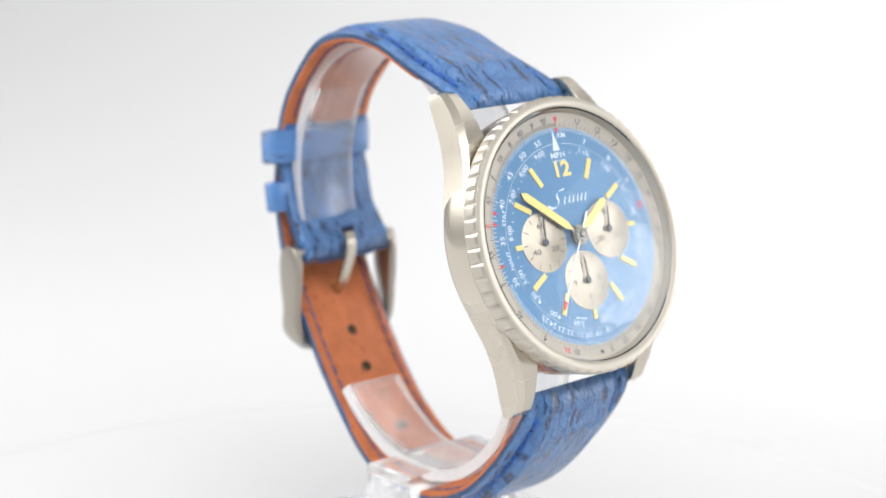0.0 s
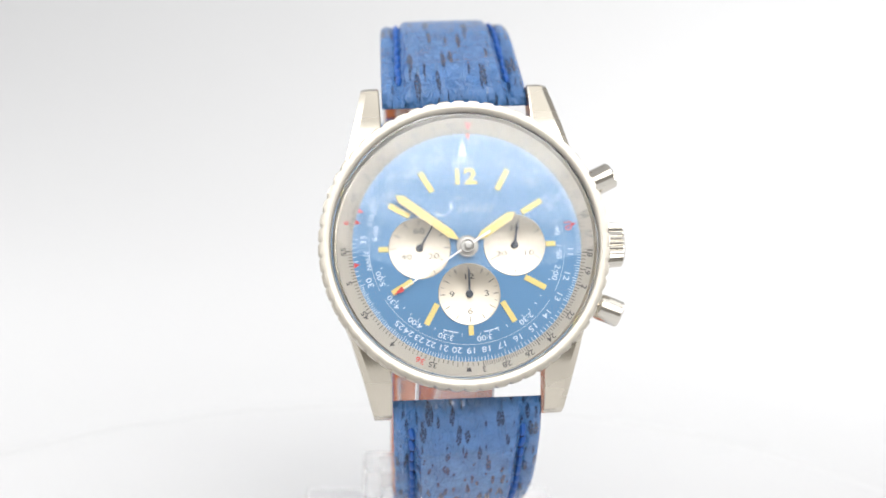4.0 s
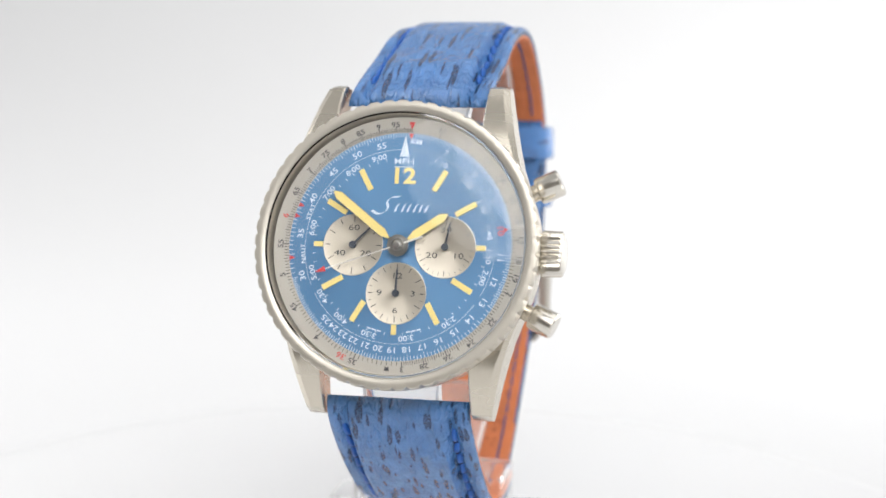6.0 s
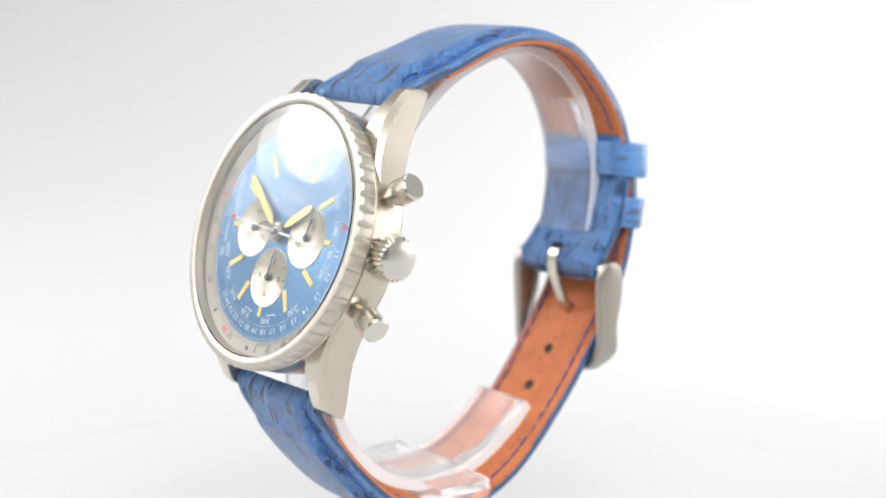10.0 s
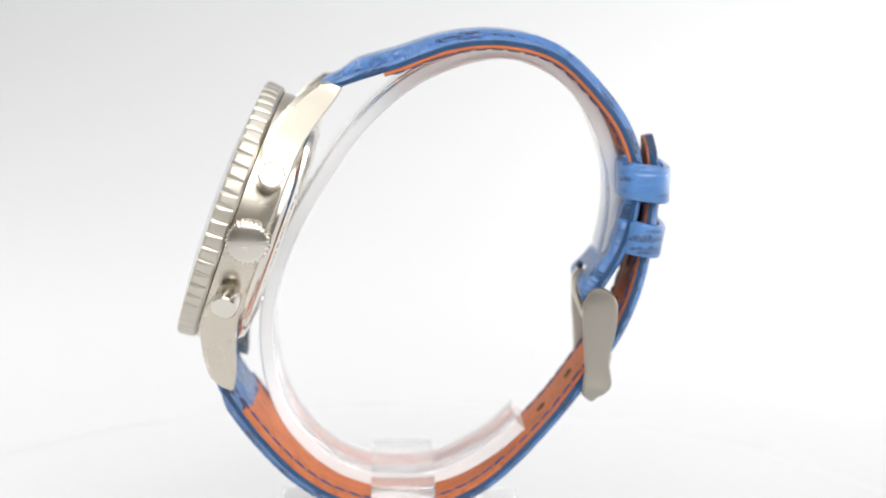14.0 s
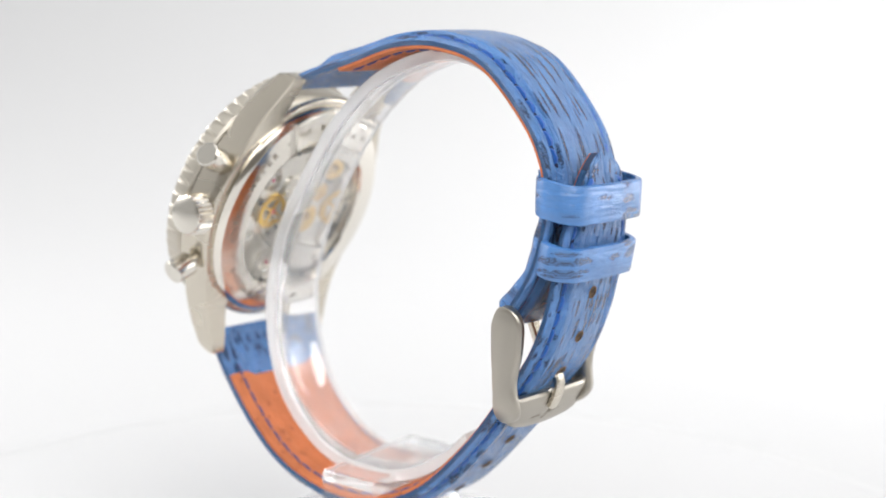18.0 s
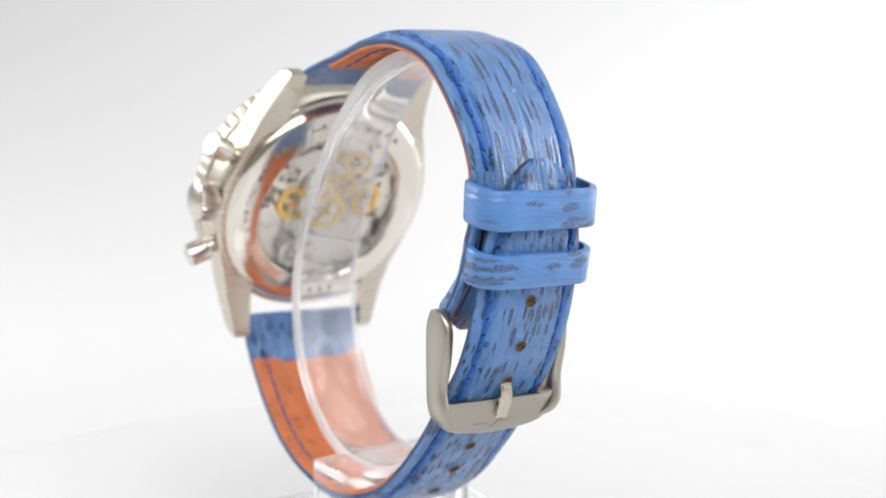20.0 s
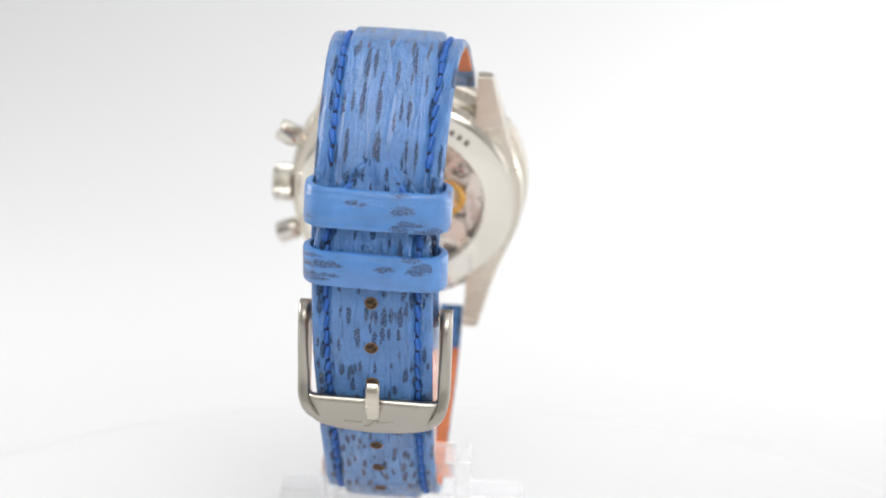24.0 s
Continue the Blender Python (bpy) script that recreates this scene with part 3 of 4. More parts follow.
# ---------------------------------------------------------------- watch: back and movement
def back_parts():
    back = part("case_back", turned([(13.7, -8.4), (13.75, -8.8), (14.05, -9.1), (18.3, -8.42), (18.5, -8.32), (19.1, -7.75), (19.3, -7.5), (19.3, -6.8), (13.7, -6.8)], 128, True), back_steel, watch, "polished steel display case back with engraved ring", CASE, 25)
    flip = Matrix.Rotation(math.pi, 4, "Y")
    bm = bmesh.new()
    text = "NSUHR \u2022 CHRONOMETER \u2022 NR"
    for i, ch in enumerate(text):
        if ch != " ":
            letters(bm, ch, 1.5, flip @ round_the_dial(16.3, 214 + i * 5.6, 8.77) @ Matrix.Rotation(radians(-9.1), 4, "X"), bold=0.02)
    for i in range(9):
        bar(bm, flip @ round_the_dial(16.3, 214 + (len(text) + 1 + i) * 5.6, 8.77) @ Matrix.Rotation(radians(-9.1), 4, "X"), -0.45, 0.45, -0.5, 0.5)
    for i in range(8):
        bar(bm, flip @ round_the_dial(16.3, 208 - i * 5.6, 8.77) @ Matrix.Rotation(radians(-9.1), 4, "X"), -0.4, 0.4, -0.5, 0.5)
    tagged(part("engraving", bm, engraved, back, "engraved lettering"), kind="stuff")
    pane = part("back_glass", turned([(0, -8.8), (13.8, -8.8), (13.8, -8.3), (0, -8.3)], 64), crystal_glass, back, "flat clear back glass")
    pane.visible_shadow = False
    # movement
    rng = random.Random(5)
    plate = part("movement", turned([(0, -5.6), (14.9, -5.6), (14.9, -5.0), (0, -5.0)], 64), movement_steel, watch, "steel chronograph movement with gilt wheels", CASE)

    def wheel(x, y, z, r, mat, label):
        bm = bmesh.new()
        n = int(r * 14)
        teeth = [((r + (0.18 if k % 2 else 0)) * math.cos(math.pi * k / n), (r + (0.18 if k % 2 else 0)) * math.sin(math.pi * k / n)) for k in range(2 * n)]
        inner = [(r * 0.70 * math.cos(math.pi * k / n), r * 0.70 * math.sin(math.pi * k / n)) for k in range(2 * n)]
        loft(bm, [[(a, b, 0) for a, b in inner], [(a, b, 0) for a, b in teeth], [(a, b, -0.3) for a, b in teeth], [(a, b, -0.3) for a, b in inner], [(a, b, 0) for a, b in inner]], caps=False)
        for k in range(4):
            m = Matrix.Rotation(k * math.pi / 2 + 0.4, 4, "Z")
            loft(bm, [[m @ Vector((u, v, w)) for u, v in ((-r * 0.08, 0), (r * 0.08, 0), (r * 0.08, r * 0.85), (-r * 0.08, r * 0.85))] for w in (0, -0.3)])
        lathe(bm, [(0, -0.5), (r * 0.22, -0.45), (r * 0.24, 0), (0, 0)], 20)
        ob = part("wheel", bm, mat, plate, label, mm(x, y, z))
        part("jewel", turned([(0, -0.62), (0.32, -0.6), (0.38, -0.4), (0, -0.4)], 16), ruby, ob, "ruby bearing")

    for x, y, z, r in ((6.9, 0.6, -7.2, 3.0), (0.2, -0.8, -7.3, 3.2), (-7.2, 0.9, -7.2, 3.3), (-3.6, 8.6, -7.0, 2.0), (-1.9, 4.2, -6.9, 2.2)):
        wheel(x, y, z, r, gold, "gilt brass wheel")
    wheel(8.8, 6.4, -6.8, 3.2, movement_steel, "steel wheel")
    wheel(-9.6, 6.4, -6.6, 2.6, movement_steel, "steel wheel")
    wheel(4.6, -9.2, -7.1, 2.4, movement_steel, "steel wheel")

    def bridge(cx, cy, rx, ry, turn, z, lobes):
        pts = []
        for k in range(36):
            a = 2 * math.pi * k / 36
            w = 1 + 0.18 * math.sin(lobes * a + turn) + 0.08 * math.sin(5 * a)
            u, v = rx * w * math.cos(a), ry * w * math.sin(a)
            pts.append((cx + u * math.cos(turn) - v * math.sin(turn), cy + u * math.sin(turn) + v * math.cos(turn)))
        bm = bmesh.new()
        loft(bm, [[(x, y, -5.6) for x, y in pts], [(x, y, z + 0.15) for x, y in pts], [(cx + (x - cx) * 0.95, cy + (y - cy) * 0.95, z) for x, y in pts]])
        ob = part("bridge", bm, movement_steel, plate, "satin steel bridge")
        for k in range(2):
            a = turn + k * math.pi
            sx, sy = cx + rx * 0.6 * math.cos(a), cy + rx * 0.6 * math.sin(a)
            sc = part("screw_or_gap", turned([(0, -0.18), (0.55, -0.18), (0.6, 0), (0, 0)], 20), steel_polished, plate, "", mm(sx, sy, z - 0.02))

    for cx, cy, rx, ry, turn, z, lobes in ((-3.0, -8.6, 5.6, 2.2, 0.2, -6.9, 3), (-9.0, -6.4, 3.2, 2.6, 0.9, -6.7, 2), (3.4, 8.4, 5.0, 2.4, -0.3, -6.8, 3), (-7.6, 10.2, 3.0, 1.7, 0.7, -6.6, 2),
                                           (11.4, -3.8, 1.7, 4.4, 0.3, -6.7, 3), (-12.0, 0.8, 1.5, 4.4, 0.1, -6.8, 2), (3.4, 3.2, 2.0, 4.4, 0.5, -7.5, 3), (4.4, -4.6, 3.6, 1.5, 0.5, -7.2, 2), (0.5, -12.4, 4.6, 1.1, 0.0, -6.9, 2)):
        bridge(cx, cy, rx, ry, turn, z, lobes)
    # loose screws; every other disc is near black, for shaded holes between parts
    for k in range(40):
        a, r = rng.uniform(0, 6.28), rng.uniform(4, 14.0)
        part("screw_or_gap", turned([(0, -0.25), (0.4, -0.25), (0.46, 0), (0, 0)], 16), gap_shade if k % 2 else steel_polished, plate, "", mm(r * math.cos(a), r * math.sin(a), -6.9 if k % 3 else -5.9))


back_parts()


# ---------------------------------------------------------------- watch: strap
def frame_of(path, i):
    d = path[min(i + 1, len(path) - 1)] - path[max(i - 1, 0)]
    d = d / np.hypot(*d)
    return d, np.array([d[1], -d[0]])


def sway(y, z):
    """The strap's far part hangs straighter than the case: a shift across, in the watch's space."""
    return ease(y, 8.0, 42.0, -0.18, 0.0) + ease(y, 8.0, 42.0, 0.0, 1.0) * (-0.08 + 0.031 * min(0.0, z))


def ease(u, a, b, x, y):
    t = min(1.0, max(0.0, (u - a) / (b - a)))
    return x + (y - x) * t * t * (3 - 2 * t)


def strap(name, label, points, half, pad, flip, lining_from, lining_to, hide, tip=False, swell=0.0):
    """A padded strap piece. points: its outer edge in the middle plane (back, up); half(u), pad(u): half width and
    padding height at u from 0 to 1 along it. Returns the piece, its path and its length."""
    N = 150
    path, length = spline([(b - DIAL[1], u - DIAL[2]) for b, u in points], N)
    xs = [0.0, 0.2, 0.4, 0.52, 0.58, 0.63, 0.67, 0.70, 0.73, 0.755, 0.78, 0.81, 0.85, 0.90, 0.95, 0.98, 1.0]
    xs = [-x for x in xs[:0:-1]] + xs

    def over(x, u):
        ax = abs(x)
        h = 0.0
        if ax < 0.72:
            q = min(1.0, (0.72 - ax) / 0.10)
            along = u * length
            rise = 0.42 * math.sin(min(1.0, along / 2.5) * math.pi / 2) + 0.58 * ease(along, 4.0, 8.5, 0.0, 1.0)
            h = pad(u) * rise * (q * q * (3 - 2 * q)) * (0.9 + 0.1 * (1 - (ax / 0.72) ** 2))
        if 0.67 < ax < 0.84:
            g = (ax - 0.67) / 0.17
            h -= 0.42 * math.sin(g * math.pi) ** 2
        if ax >= 0.80:
            h += 0.10 * math.sin(min(1.0, (ax - 0.80) / 0.17) * math.pi)
        if ax > 0.95:
            h -= 0.55 * ((ax - 0.95) / 0.05) ** 2
        return h

    bm = bmesh.new()
    uv = bm.loops.layers.uv.new("UVMap")
    loops, coord = [], {}
    for i in range(N):
        u = i / (N - 1)
        d, n = frame_of(path, i)
        n = n * flip
        w = half(u)
        start, end = i * length / (N - 1), (N - 1 - i) * length / (N - 1)
        k = math.sqrt(max(0.0, 1 - (1 - min(1.0, start / 1.8)) ** 2)) * 0.85 + 0.15
        if tip:
            w = w * math.sqrt(max(0.02, 1 - (1 - min(1.0, end / 18.0)) ** 2))
        ring = []
        for x in xs:
            q = path[i] + n * (over(x, u) * (1 if not tip else min(1.0, max(0.12, (end - 3.2) / 2.2))) * k - (1 - k) * 1.3)
            ring.append((x * w + sway(*path[i]), q[0], q[1]))
        for x in (0.99, 0.5, 0.0, -0.5, -0.99):
            q = path[i] - n * (1.3 + (swell * max(0.0, math.sin(math.pi * min(1.0, start / 12.0))) if abs(x) < 0.9 else 0.0))
            ring.append((x * w + sway(*path[i]), q[0], q[1]))
        loops.append(ring)
    rows = loft(bm, loops)
    where = {v: (i * length / (N - 1), loops[i][j][0] + (0 if j < len(xs) else 40)) for i, r in enumerate(rows) for j, v in enumerate(r)}
    for f in bm.faces:
        for lp in f.loops:
            lp[uv].uv = where[lp.vert]
    if tip:        # the raw cut edge round the tip, its colour darkened to stand for shade
        for f in bm.faces:
            q = [where[v] for v in f.verts]
            if min(p[0] for p in q) > length - 3 and any(p[1] > 20 for p in q) and any(p[1] < 20 for p in q):
                f.material_index = 1
    piece = part(name, bm, [hide, raw_edge_shade], watch, label, BODY, 50)
    # lining
    bm = bmesh.new()
    uv = bm.loops.layers.uv.new("UVMap")
    loops = []
    a, b = int(lining_from * (N - 1)), int(lining_to * (N - 1))
    for i in range(a, b + 1):
        u = i / (N - 1)
        d, n = frame_of(path, i)
        n = n * flip
        w = half(u) * (0.955 if tip and u > 0.5 else 0.985)
        if tip:
            w = w * math.sqrt(max(0.02, 1 - (1 - min(1.0, (N - 1 - i) * length / (N - 1) / 18.0)) ** 2))
        deep = 1.9 if not tip else ease(u, 0.45, 0.6, 1.9, 1.6)
        loops.append([(x * w + sway(*path[i]), *(path[i] - n * h)) for x, h in ((-1, 1.3), (1, 1.3), (1, deep - 0.2), (0.97, deep), (0, deep), (-0.97, deep), (-1, deep - 0.2))])
    rows = loft(bm, loops)
    where = {v: (i * 0.7, loops[i][j][0]) for i, r in enumerate(rows) for j, v in enumerate(r)}
    for f in bm.faces:
        for lp in f.loops:
            lp[uv].uv = where[lp.vert]
    part("lining", bm, lining_leather, piece, "orange-brown leather lining", smooth=50)
    return piece, path, length


def on_strap(path, length, l, x, h, flip):
    """Pose at l millimetres along a strap, x across, h out of its edge surface; local x across, y along, z out."""
    f = l / length * (len(path) - 1)
    i = min(int(f), len(path) - 2)
    p = path[i] + (path[i + 1] - path[i]) * (f - i)
    d, n = frame_of(path, i)
    n = n * flip
    q = p + n * h
    m = Matrix(((1, 0, 0, (x + sway(*p)) * MM), (0, d[0], n[0], q[0] * MM), (0, d[1], n[1], q[1] * MM), (0, 0, 0, 1)))
    return m


def thread_mesh(name, mats, ln, r, holes):
    bm = bmesh.new()
    tube(bm, [(0, -ln / 2, -0.3), (0, -ln / 2 + 0.2, 0.0), (0, -ln / 4, r * 0.7), (0, ln / 4, r * 0.7), (0, ln / 2 - 0.2, 0.0), (0, ln / 2, -0.3)], [r * 0.6, r, r * 1.1, r * 1.1, r, r * 0.6], 8)
    n = len(bm.faces)
    # a dark bead takes the place of the shaded needle hole
    if holes:
        lathe(bm, [(0, 0.16), (0.34, 0.14), (0.42, 0.0), (0.36, -0.2), (0, -0.2)], 10)
        bm.faces.ensure_lookup_table()
        moved = {v for f in bm.faces[n:] for v in f.verts}
        for v in moved:
            v.co.y += ln / 2 + 0.35
        for f in bm.faces[n:]:
            f.material_index = 1
    ob = part(name, bm, mats, None)
    me = ob.data
    bpy.data.objects.remove(ob)
    return me


outer_thread = thread_mesh("stitch", [thread_blue, hole_shade], 2.3, 0.38, True)
inner_thread = thread_mesh("inner_stitch", [thread_dark], 2.55, 0.17, False)

UPPER = [(-17.6, -29.6), (-13.2, -27.4), (-4.5, -24.4), (4.0, -21.3), (12.6, -20.6), (21.4, -23.1), (29.5, -30.9), (33.2, -37.4), (34.1, -43), (33.7, -48), (32.0, -54), (29.6, -58.4), (27.6, -61.4), (26.3, -62.6)]
LOWER = [(-32.5, -72.9), (-31.3, -77.4), (-25.3, -85.7), (-18.0, -92.7), (-10.0, -96.6), (-1.0, -97.8), (7.0, -95.6), (13.8, -91.1), (21.7, -82.4), (27.5, -74.2), (31.6, -68.0), (34.2, -61.6), (35.6, -55.5), (36.5, -49.0), (37.0, -43.0), (37.0, -38.4), (36.6, -35.9)]


def straps():
    rng = random.Random(5)
    up, path, length = strap("upper_strap", "padded blue leather strap piece with dark flecks", UPPER, lambda u: ease(u, 0.0, 0.75, 11.1, 9.4), lambda u: (ease(u, 0.05, 0.38, 1.9, 0.95) if u < 0.42 else ease(u, 0.45, 0.85, 0.95, 0.7)), -1, 0.14, 0.725, long_leather)
    half = lambda u: ease(u, 0.0, 0.75, 11.1, 9.4)
    # its end is folded back on itself round the buckle
    bm = bmesh.new()
    uv = bm.loops.layers.uv.new("UVMap")
    loops = []
    N = len(path)
    for i in range(int(0.69 * N), N):
        d, n = frame_of(path, i)
        w = half(i / N) * 0.96
        end = (N - 1 - i) / (N - 1) * length
        k = 2.5 + 0.12 * math.sin(i * 0.37) + 0.06 * math.sin(i * 0.83 + 1) + 0.9 * ease(end, 1.0, 8.0, 1.0, 0.0)
        k = 1.4 + (k - 1.4) * math.sqrt(max(0.0, 1 - (1 - min(1.0, end / 2.6)) ** 2))
        dx = sway(*path[i])
        loops.append([(x * w + dx, *(path[i] + n * h)) for x, h in ((-1, 1.25), (1, 1.25), (1, max(1.3, k - 0.45)), (0.96, k), (0.55, k + 0.10 * math.sin(i * 0.6)), (0.1, k - 0.12), (-0.1, k - 0.12), (-0.5, k + 0.08 * math.sin(i * 0.5 + 2)), (-0.96, k), (-1, max(1.3, k - 0.45)))])
    rows = loft(bm, loops)
    where = {v: (i * 0.7, loops[i][j][0] + 60) for i, r in enumerate(rows) for j, v in enumerate(r)}
    for f in bm.faces:
        for lp in f.loops:
            lp[uv].uv = where[lp.vert]
    part("folded_end", bm, blue_leather, up, "creased blue leather fold round the buckle bar", smooth=60)
    for sx in (-1, 1):
        l = 6.5
        while l < length - 26:
            again("stitch", outer_thread, up, on_strap(path, length, l, sx * half(l / length) * 0.755, -0.36, -1) @ Matrix.Rotation(sx * 0.13 + rng.uniform(-0.12, 0.12), 4, "Z") @ Matrix.Diagonal((rng.uniform(0.8, 1.15), rng.uniform(0.9, 1.08), 1, 1)))
            l += 2.75
        l = length * 0.16
        while l < length * 0.68:
            again("inner_stitch", inner_thread, up, on_strap(path, length, l, sx * half(l / length) * 0.78, -1.9, -1) @ Matrix.Rotation(math.pi, 4, "Y"))
            l += 2.75
    low, path, length = strap("lower_strap", "blue leather strap piece with punched holes", LOWER, lambda u: ease(u, 0.05, 0.57, 11.1, 8.9), lambda u: ease(u, 0.2, 0.6, 1.7, 0.9), 1, 0.078, 1.0, blue_leather, True, 1.2)
    half = lambda u: ease(u, 0.05, 0.57, 11.1, 8.9)
    for sx in (-1, 1):
        l = 5.7
        while l < length - 9:
            again("stitch", outer_thread, low, on_strap(path, length, l, sx * half(l / length) * 0.755, -0.36, 1) @ Matrix.Rotation(sx * 0.13 + rng.uniform(-0.12, 0.12), 4, "Z") @ Matrix.Diagonal((rng.uniform(0.8, 1.15), rng.uniform(0.9, 1.08), 1, 1)))
            l += 2.75
        l = 8.5
        while l < length - 8:
            again("inner_stitch", inner_thread, low, on_strap(path, length, l, sx * half(l / length) * 0.78, -1.9 if l < length * 0.5 else -1.62, 1) @ Matrix.Rotation(math.pi, 4, "Y"))
            l += 2.75
        for end in (8.3, 6.4, 4.7):
            edge = half(1.0) * 0.70 * math.sqrt(1 - (1 - end / 18.0) ** 2)
            again("stitch", outer_thread, low, on_strap(path, length, length - end, sx * edge, -0.05 if end > 5 else 0.0, 1) @ Matrix.Rotation(sx * 0.75, 4, "Z"))
    # punched holes, seen from both sides: flat discs, the dark middle stands for shade inside
    bm = turned([(0, 0.02), (0.62, 0.02), (0.8, 0.07), (0.95, 0.07), (1.02, 0.0), (0.98, -0.3)], 20)
    for f in bm.faces:
        f.material_index = int(all(v.co.xy.length < 0.81 for v in f.verts))
    ob = part("hole", bm, [hole_rim, hole_floor_shade], None)
    me = ob.data
    bpy.data.objects.remove(ob)
    for b, u in ((36.2, -57.2), (34.0, -64.2), (30.7, -70.4), (26.6, -77.0), (21.9, -82.5), (17.3, -88.0), (11.8, -92.8)):
        target = np.array((b - DIAL[1], u - DIAL[2]))
        k = int(np.argmin(np.hypot(*(path - target).T)))
        l = k / (len(path) - 1) * length
        again("hole", me, low, on_strap(path, length, l, 0, ease(l / length, 0.2, 0.6, 1.7, 0.9) + 0.02, 1))
        again("hole", me, low, on_strap(path, length, l, 0, -1.97 if l < length * 0.5 else -1.67, 1) @ Matrix.Rotation(math.pi, 4, "Y"))


straps()


def keepers():
    for (b0, u0), (b1, u1), d0, d1, w in (((30.3, -40.3), (30.5, -46.2), 8.2, 8.0, 10.7), ((31.6, -49.6), (30.8, -54.9), 6.6, 6.6, 10.6)):
        bm = bmesh.new()
        uv = bm.loops.layers.uv.new("UVMap")
        loops = []
        outline = []
        R = 3.3
        for cx, cy, a0 in ((1, 1, 0), (-1, 1, 90), (-1, -1, 180), (1, -1, 270)):
            if a0 in (90, 270):
                for f in (0.75, 0.5, 0.25, 0.0, -0.25, -0.5, -0.75):
                    outline.append((-cx * f, cy, 0.0, float(cy)))
            for k in range(8):
                a = radians(a0 + 90 * k / 7)
                outline.append((cx, cy, math.cos(a), math.sin(a)))
        for f, inset in ((0.0, 0.55), (0.03, 0.12), (0.1, 0.0), (0.5, 0.0), (0.9, 0.0), (0.97, 0.12), (1.0, 0.55), (1.0, 1.05), (0.5, 1.05), (0.0, 1.05)):
            b, u, d = b0 + (b1 - b0) * f, u0 + (u1 - u0) * f, d0 + (d1 - d0) * f
            dx = sway(b + d / 2 - DIAL[1], u - DIAL[2]) - 0.3
            loops.append([(dx + cx * (w - R) + (R - inset) * x, b - DIAL[1] + d / 2 + cy * (d / 2 - R) + (R - inset) * y + (0.7 * (1 - (cx * (w - R) + R * x) ** 2 / w ** 2) if cy > 0 else 0), u - DIAL[2] + 0.5 - (cy * (d / 2 - R) + R * y) / d) for cx, cy, x, y in outline])
        rows = loft(bm, loops + [loops[0]], caps=False)
        bmesh.ops.remove_doubles(bm, verts=bm.verts, dist=0.0005)
        for f in bm.faces:
            for lp in f.loops:
                c = lp.vert.co
                lp[uv].uv = (c.x + c.y * 0.9 + w * 7, c.z)
        part("keeper", bm, keeper_leather, watch, "blue leather strap keeper loop with dark flecks", BODY, 40)


keepers()


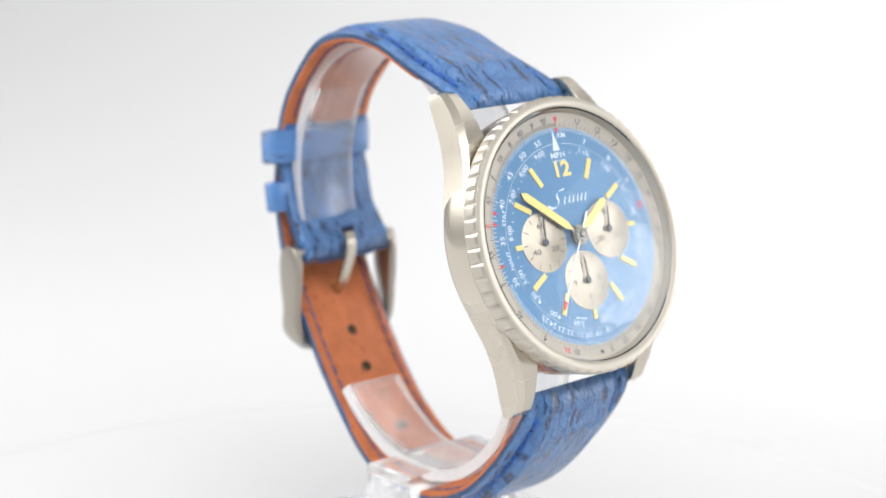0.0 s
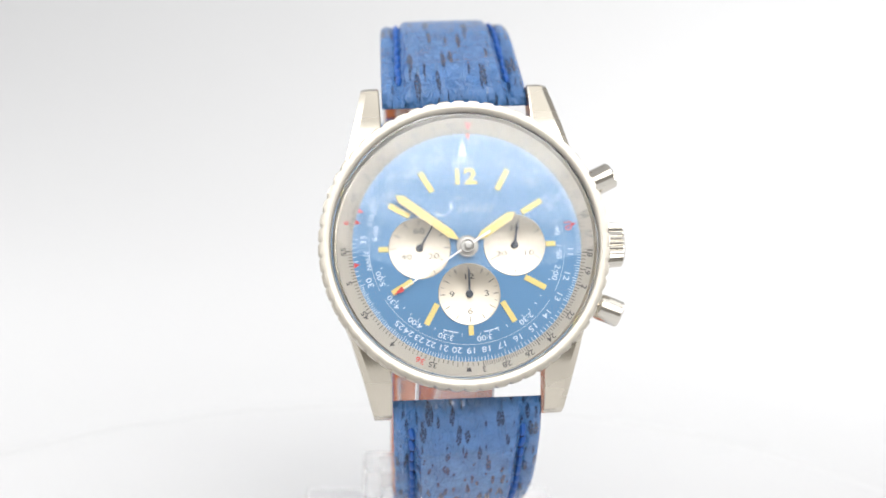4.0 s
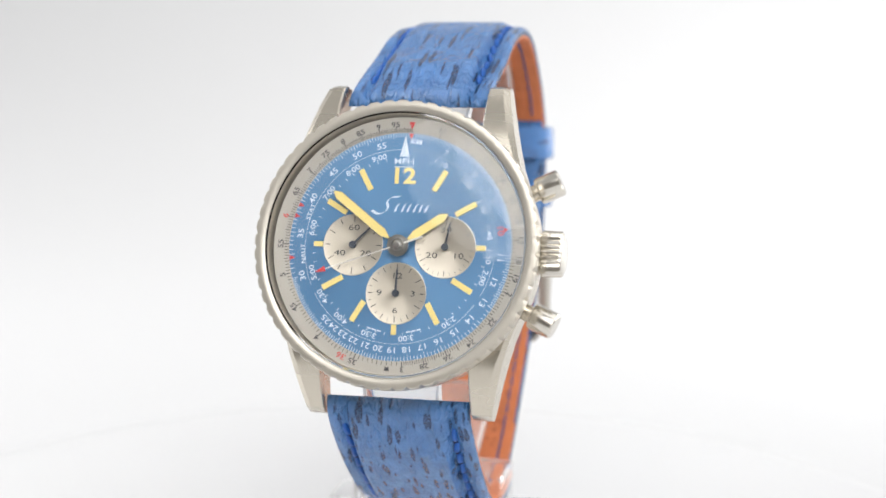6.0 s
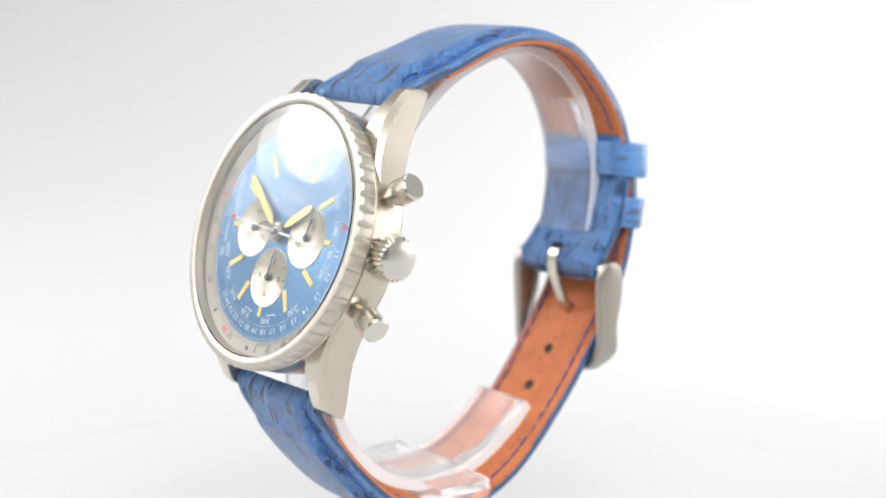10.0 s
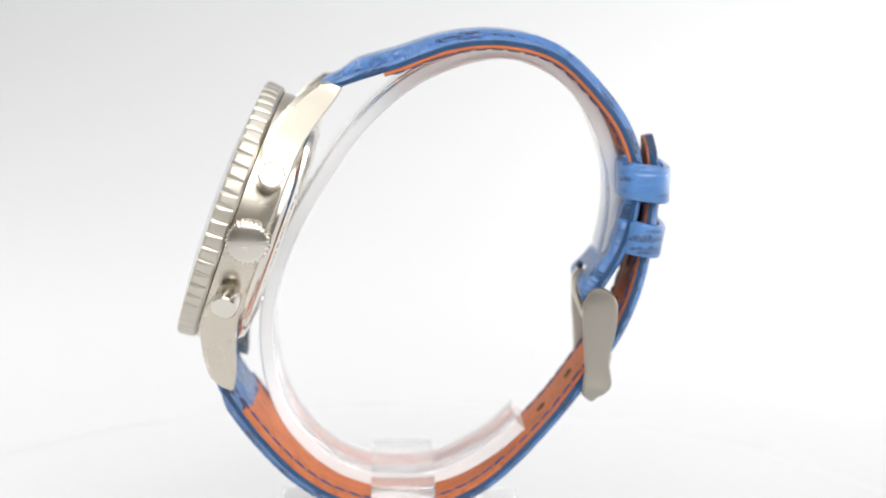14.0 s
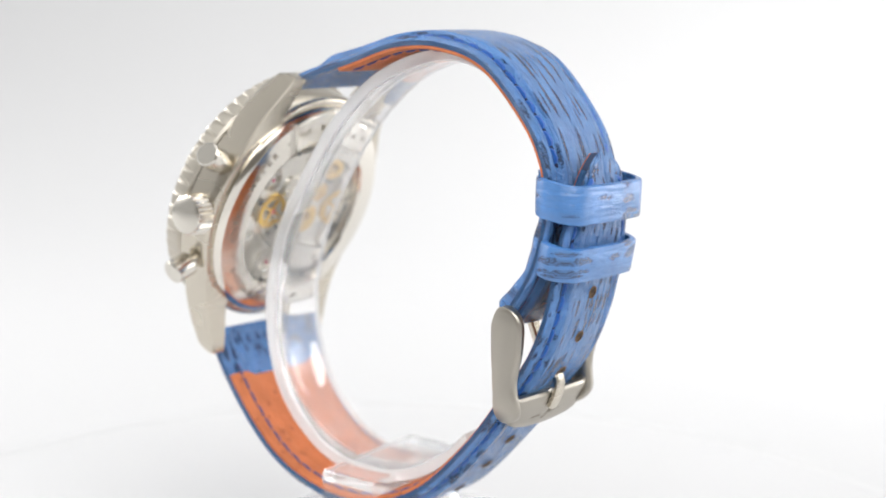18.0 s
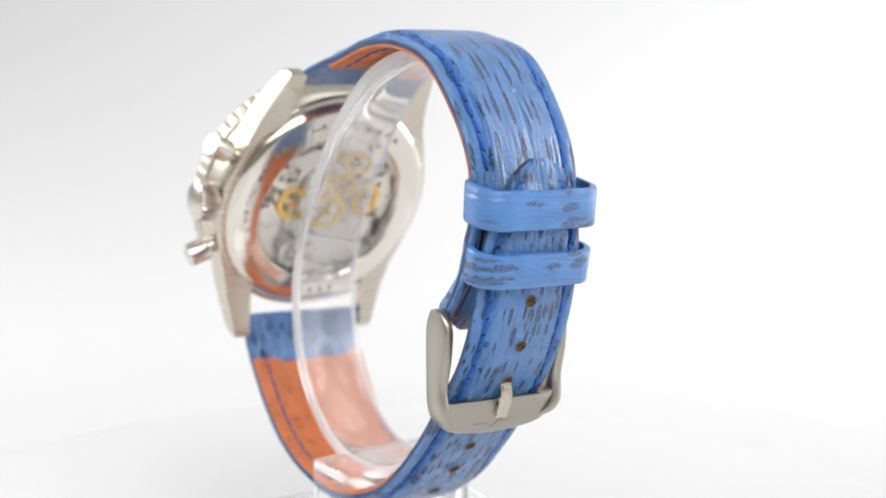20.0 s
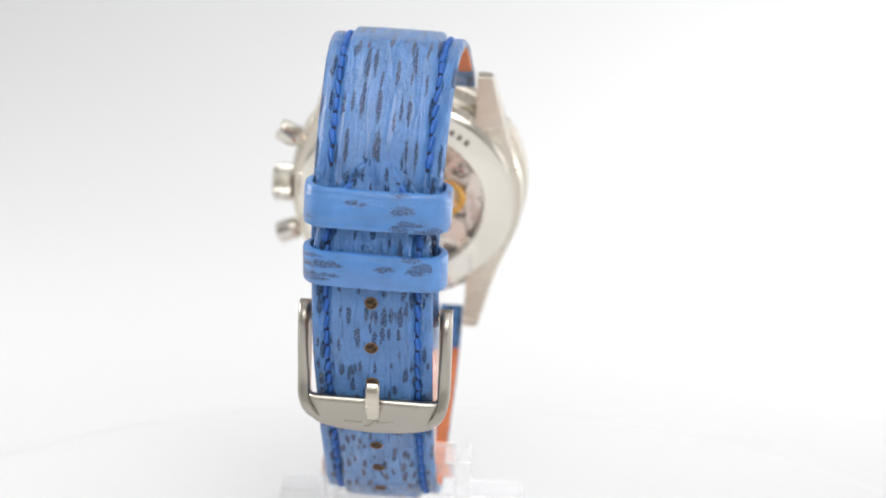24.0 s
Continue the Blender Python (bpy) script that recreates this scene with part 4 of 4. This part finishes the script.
def buckle_parts():
    def at(x, b, u):
        return (x + sway(b - DIAL[1], u - DIAL[2]), b - DIAL[1], u - DIAL[2])
    bm = bmesh.new()
    spine, _ = spline([(27.9, -59.3, 0.9), (28.0, -59.7, 2.7), (28.2, -60.7, 4.3), (28.2, -62.2, 5.3), (28.2, -64.5, 5.3), (28.15, -67, 4.9), (28.0, -69.5, 4.1), (28.0, -71.5, 3.8), (28.2, -73.3, 4.0), (28.2, -75.3, 4.4), (27.7, -76.9, 3.4), (27.3, -77.7, 1.3)], 34)
    for sx in (1, -1):
        loops = []
        for b, u, w in spine:
            x = sx * (10.9 if u > -72 else 10.9 - 2.0 * ((-72 - u) / 5.6) ** 2.4)
            loops.append([at(x + sx * e, b + w * f, u) for e, f in ((-1.05, -0.40), (-0.85, -0.47), (-0.55, -0.5), (0.1, -0.5), (0.4, -0.47), (0.6, -0.40), (0.6, 0.38), (0.45, 0.47), (0.1, 0.53), (-0.6, 0.53), (-0.95, 0.49), (-1.2, 0.40))])
        loft(bm, loops)
    # front bar: straight upper edge with round inner corners, arched lower edge
    loops = []
    for x in np.linspace(-10.9, 10.9, 45):
        k = abs(x) / 10.9
        hgt = 6.4 - 1.7 * k * k - 1.9 * k ** 9
        top = np.array((30.35 - 0.7 * k ** 6, -73.75 + 2.0 * max(0.0, (k - 0.78) / 0.22) ** 2.5))
        dn = np.array((-0.40, -0.917))
        n = np.array((0.917, -0.40))
        dip = 0.32 * math.exp(-(x / 1.15) ** 6)                     # rest for the pin
        loops.append([at(x, *(top + dn * h * hgt + n * o)) for h, o in ((0.0, -0.45 - dip), (0.03, -0.12 - dip), (0.09, 0.08 - dip), (0.22, 0.2 - dip * 0.9), (0.42, 0.22 - dip * 0.25), (0.78, 0.12), (0.92, -0.02), (0.99, -0.3), (1.0, -0.6), (0.95, -1.3), (0.05, -1.3))])
    loft(bm, loops)
    buckle = part("buckle", bm, buckle_steel, watch, "satin steel pin buckle", BODY, 40)
    # flat pin, hinged through a slot in the fold and laid over the front bar
    bm = bmesh.new()
    line = [(26.9, -58.1), (26.0, -58.1), (25.2, -59.2), (25.0, -60.8), (25.4, -62.6), (26.6, -65.4), (28.2, -68.4), (30.3, -70.6), (31.0, -72.2), (30.75, -74.0), (30.2, -75.4), (29.7, -76.3)]
    pts, _ = spline(line, 40)
    loops = []
    for i, p in enumerate(pts):
        d = pts[min(i + 1, 39)] - pts[max(i - 1, 0)]
        d = d / np.hypot(*d)
        n = np.array([-d[1], d[0]])
        w = 1.05 * (1.0 if i < 38 else 0.94)
        loops.append([at(x * w, *(p + n * h)) for x, h in ((-0.9, -0.5), (0.9, -0.5), (1.0, -0.3), (1.0, 0.2), (0.72, 0.5), (-0.72, 0.5), (-1.0, 0.2), (-1.0, -0.3))])
    loft(bm, loops)
    part("prong", bm, steel_satin, buckle, "flat steel buckle pin", smooth=30)
    bm = bmesh.new()
    tube(bm, [at(-10.6, 26.9, -60.6), at(10.6, 26.9, -60.6)], [0.8, 0.8], 12)
    part("hinge_bar", bm, steel_satin, buckle)
    # no slot is cut: three dark stubs stand for its shade
    bm = bmesh.new()
    for x in (-0.7, 0.0, 0.7):
        tube(bm, [at(x, 25.6, -57.9), at(x, 26.1, -57.2)], [0.5, 0.45], 10)
    part("slot", bm, hole_shade, buckle, "dark plugs standing for the shade in the pin's slot")
    # maker's mark: a flourish of shallow strokes
    bm = bmesh.new()
    wave = [(-4.4 + 0.3 * i, (0.28 if i % 2 else -0.1)) for i in range(10)]
    for line in (wave, [(-1.3, -0.7), (-0.5, -0.4), (0.2, 0.5), (0.9, 0.6), (0.6, 0.0)], [(0.4, 0.5), (1.6, 0.25), (2.6, 0.6), (3.2, 0.45)]):
        pts, _ = spline(line, 26)
        tube(bm, [at(-x, 28.80 + 0.40 * h, -77.55 + 0.917 * h) for x, h in pts], [0.11] * 26, 6)
    part("maker_mark", bm, engraved, buckle, "small engraved flourish")


buckle_parts()


# ---------------------------------------------------------------- what moves
def motions():
    turn = [(float(t), SPIN_AT_0 + SPIN * t - 0.7 * ease(t, 14.0, 25.0, 0.0, 1.0)) for t in range(0, 25)]
    walk(turntable, [(t, pose(0, 0, 0, 0, 0, a)) for t, a in turn])
    walk(stand, [(t, pose(0, 0, 0, 0, 0, a)) for t, a in turn])
    walk(watch, [(t, pose(0, 0, 0, 0, 0, a)) for t, a in turn])
    walk(chrono_hand, [(float(t), FACE @ mm(0, 0, 1.05) @ Matrix.Rotation(radians(-(214.5 + 6 * t)), 4, "Z")) for t in range(0, 25, 2)])
    walk(small_seconds, [(float(t), SMALL @ Matrix.Rotation(radians(-(8.5 + 6 * t)), 4, "Z")) for t in range(0, 25, 2)])


motions()
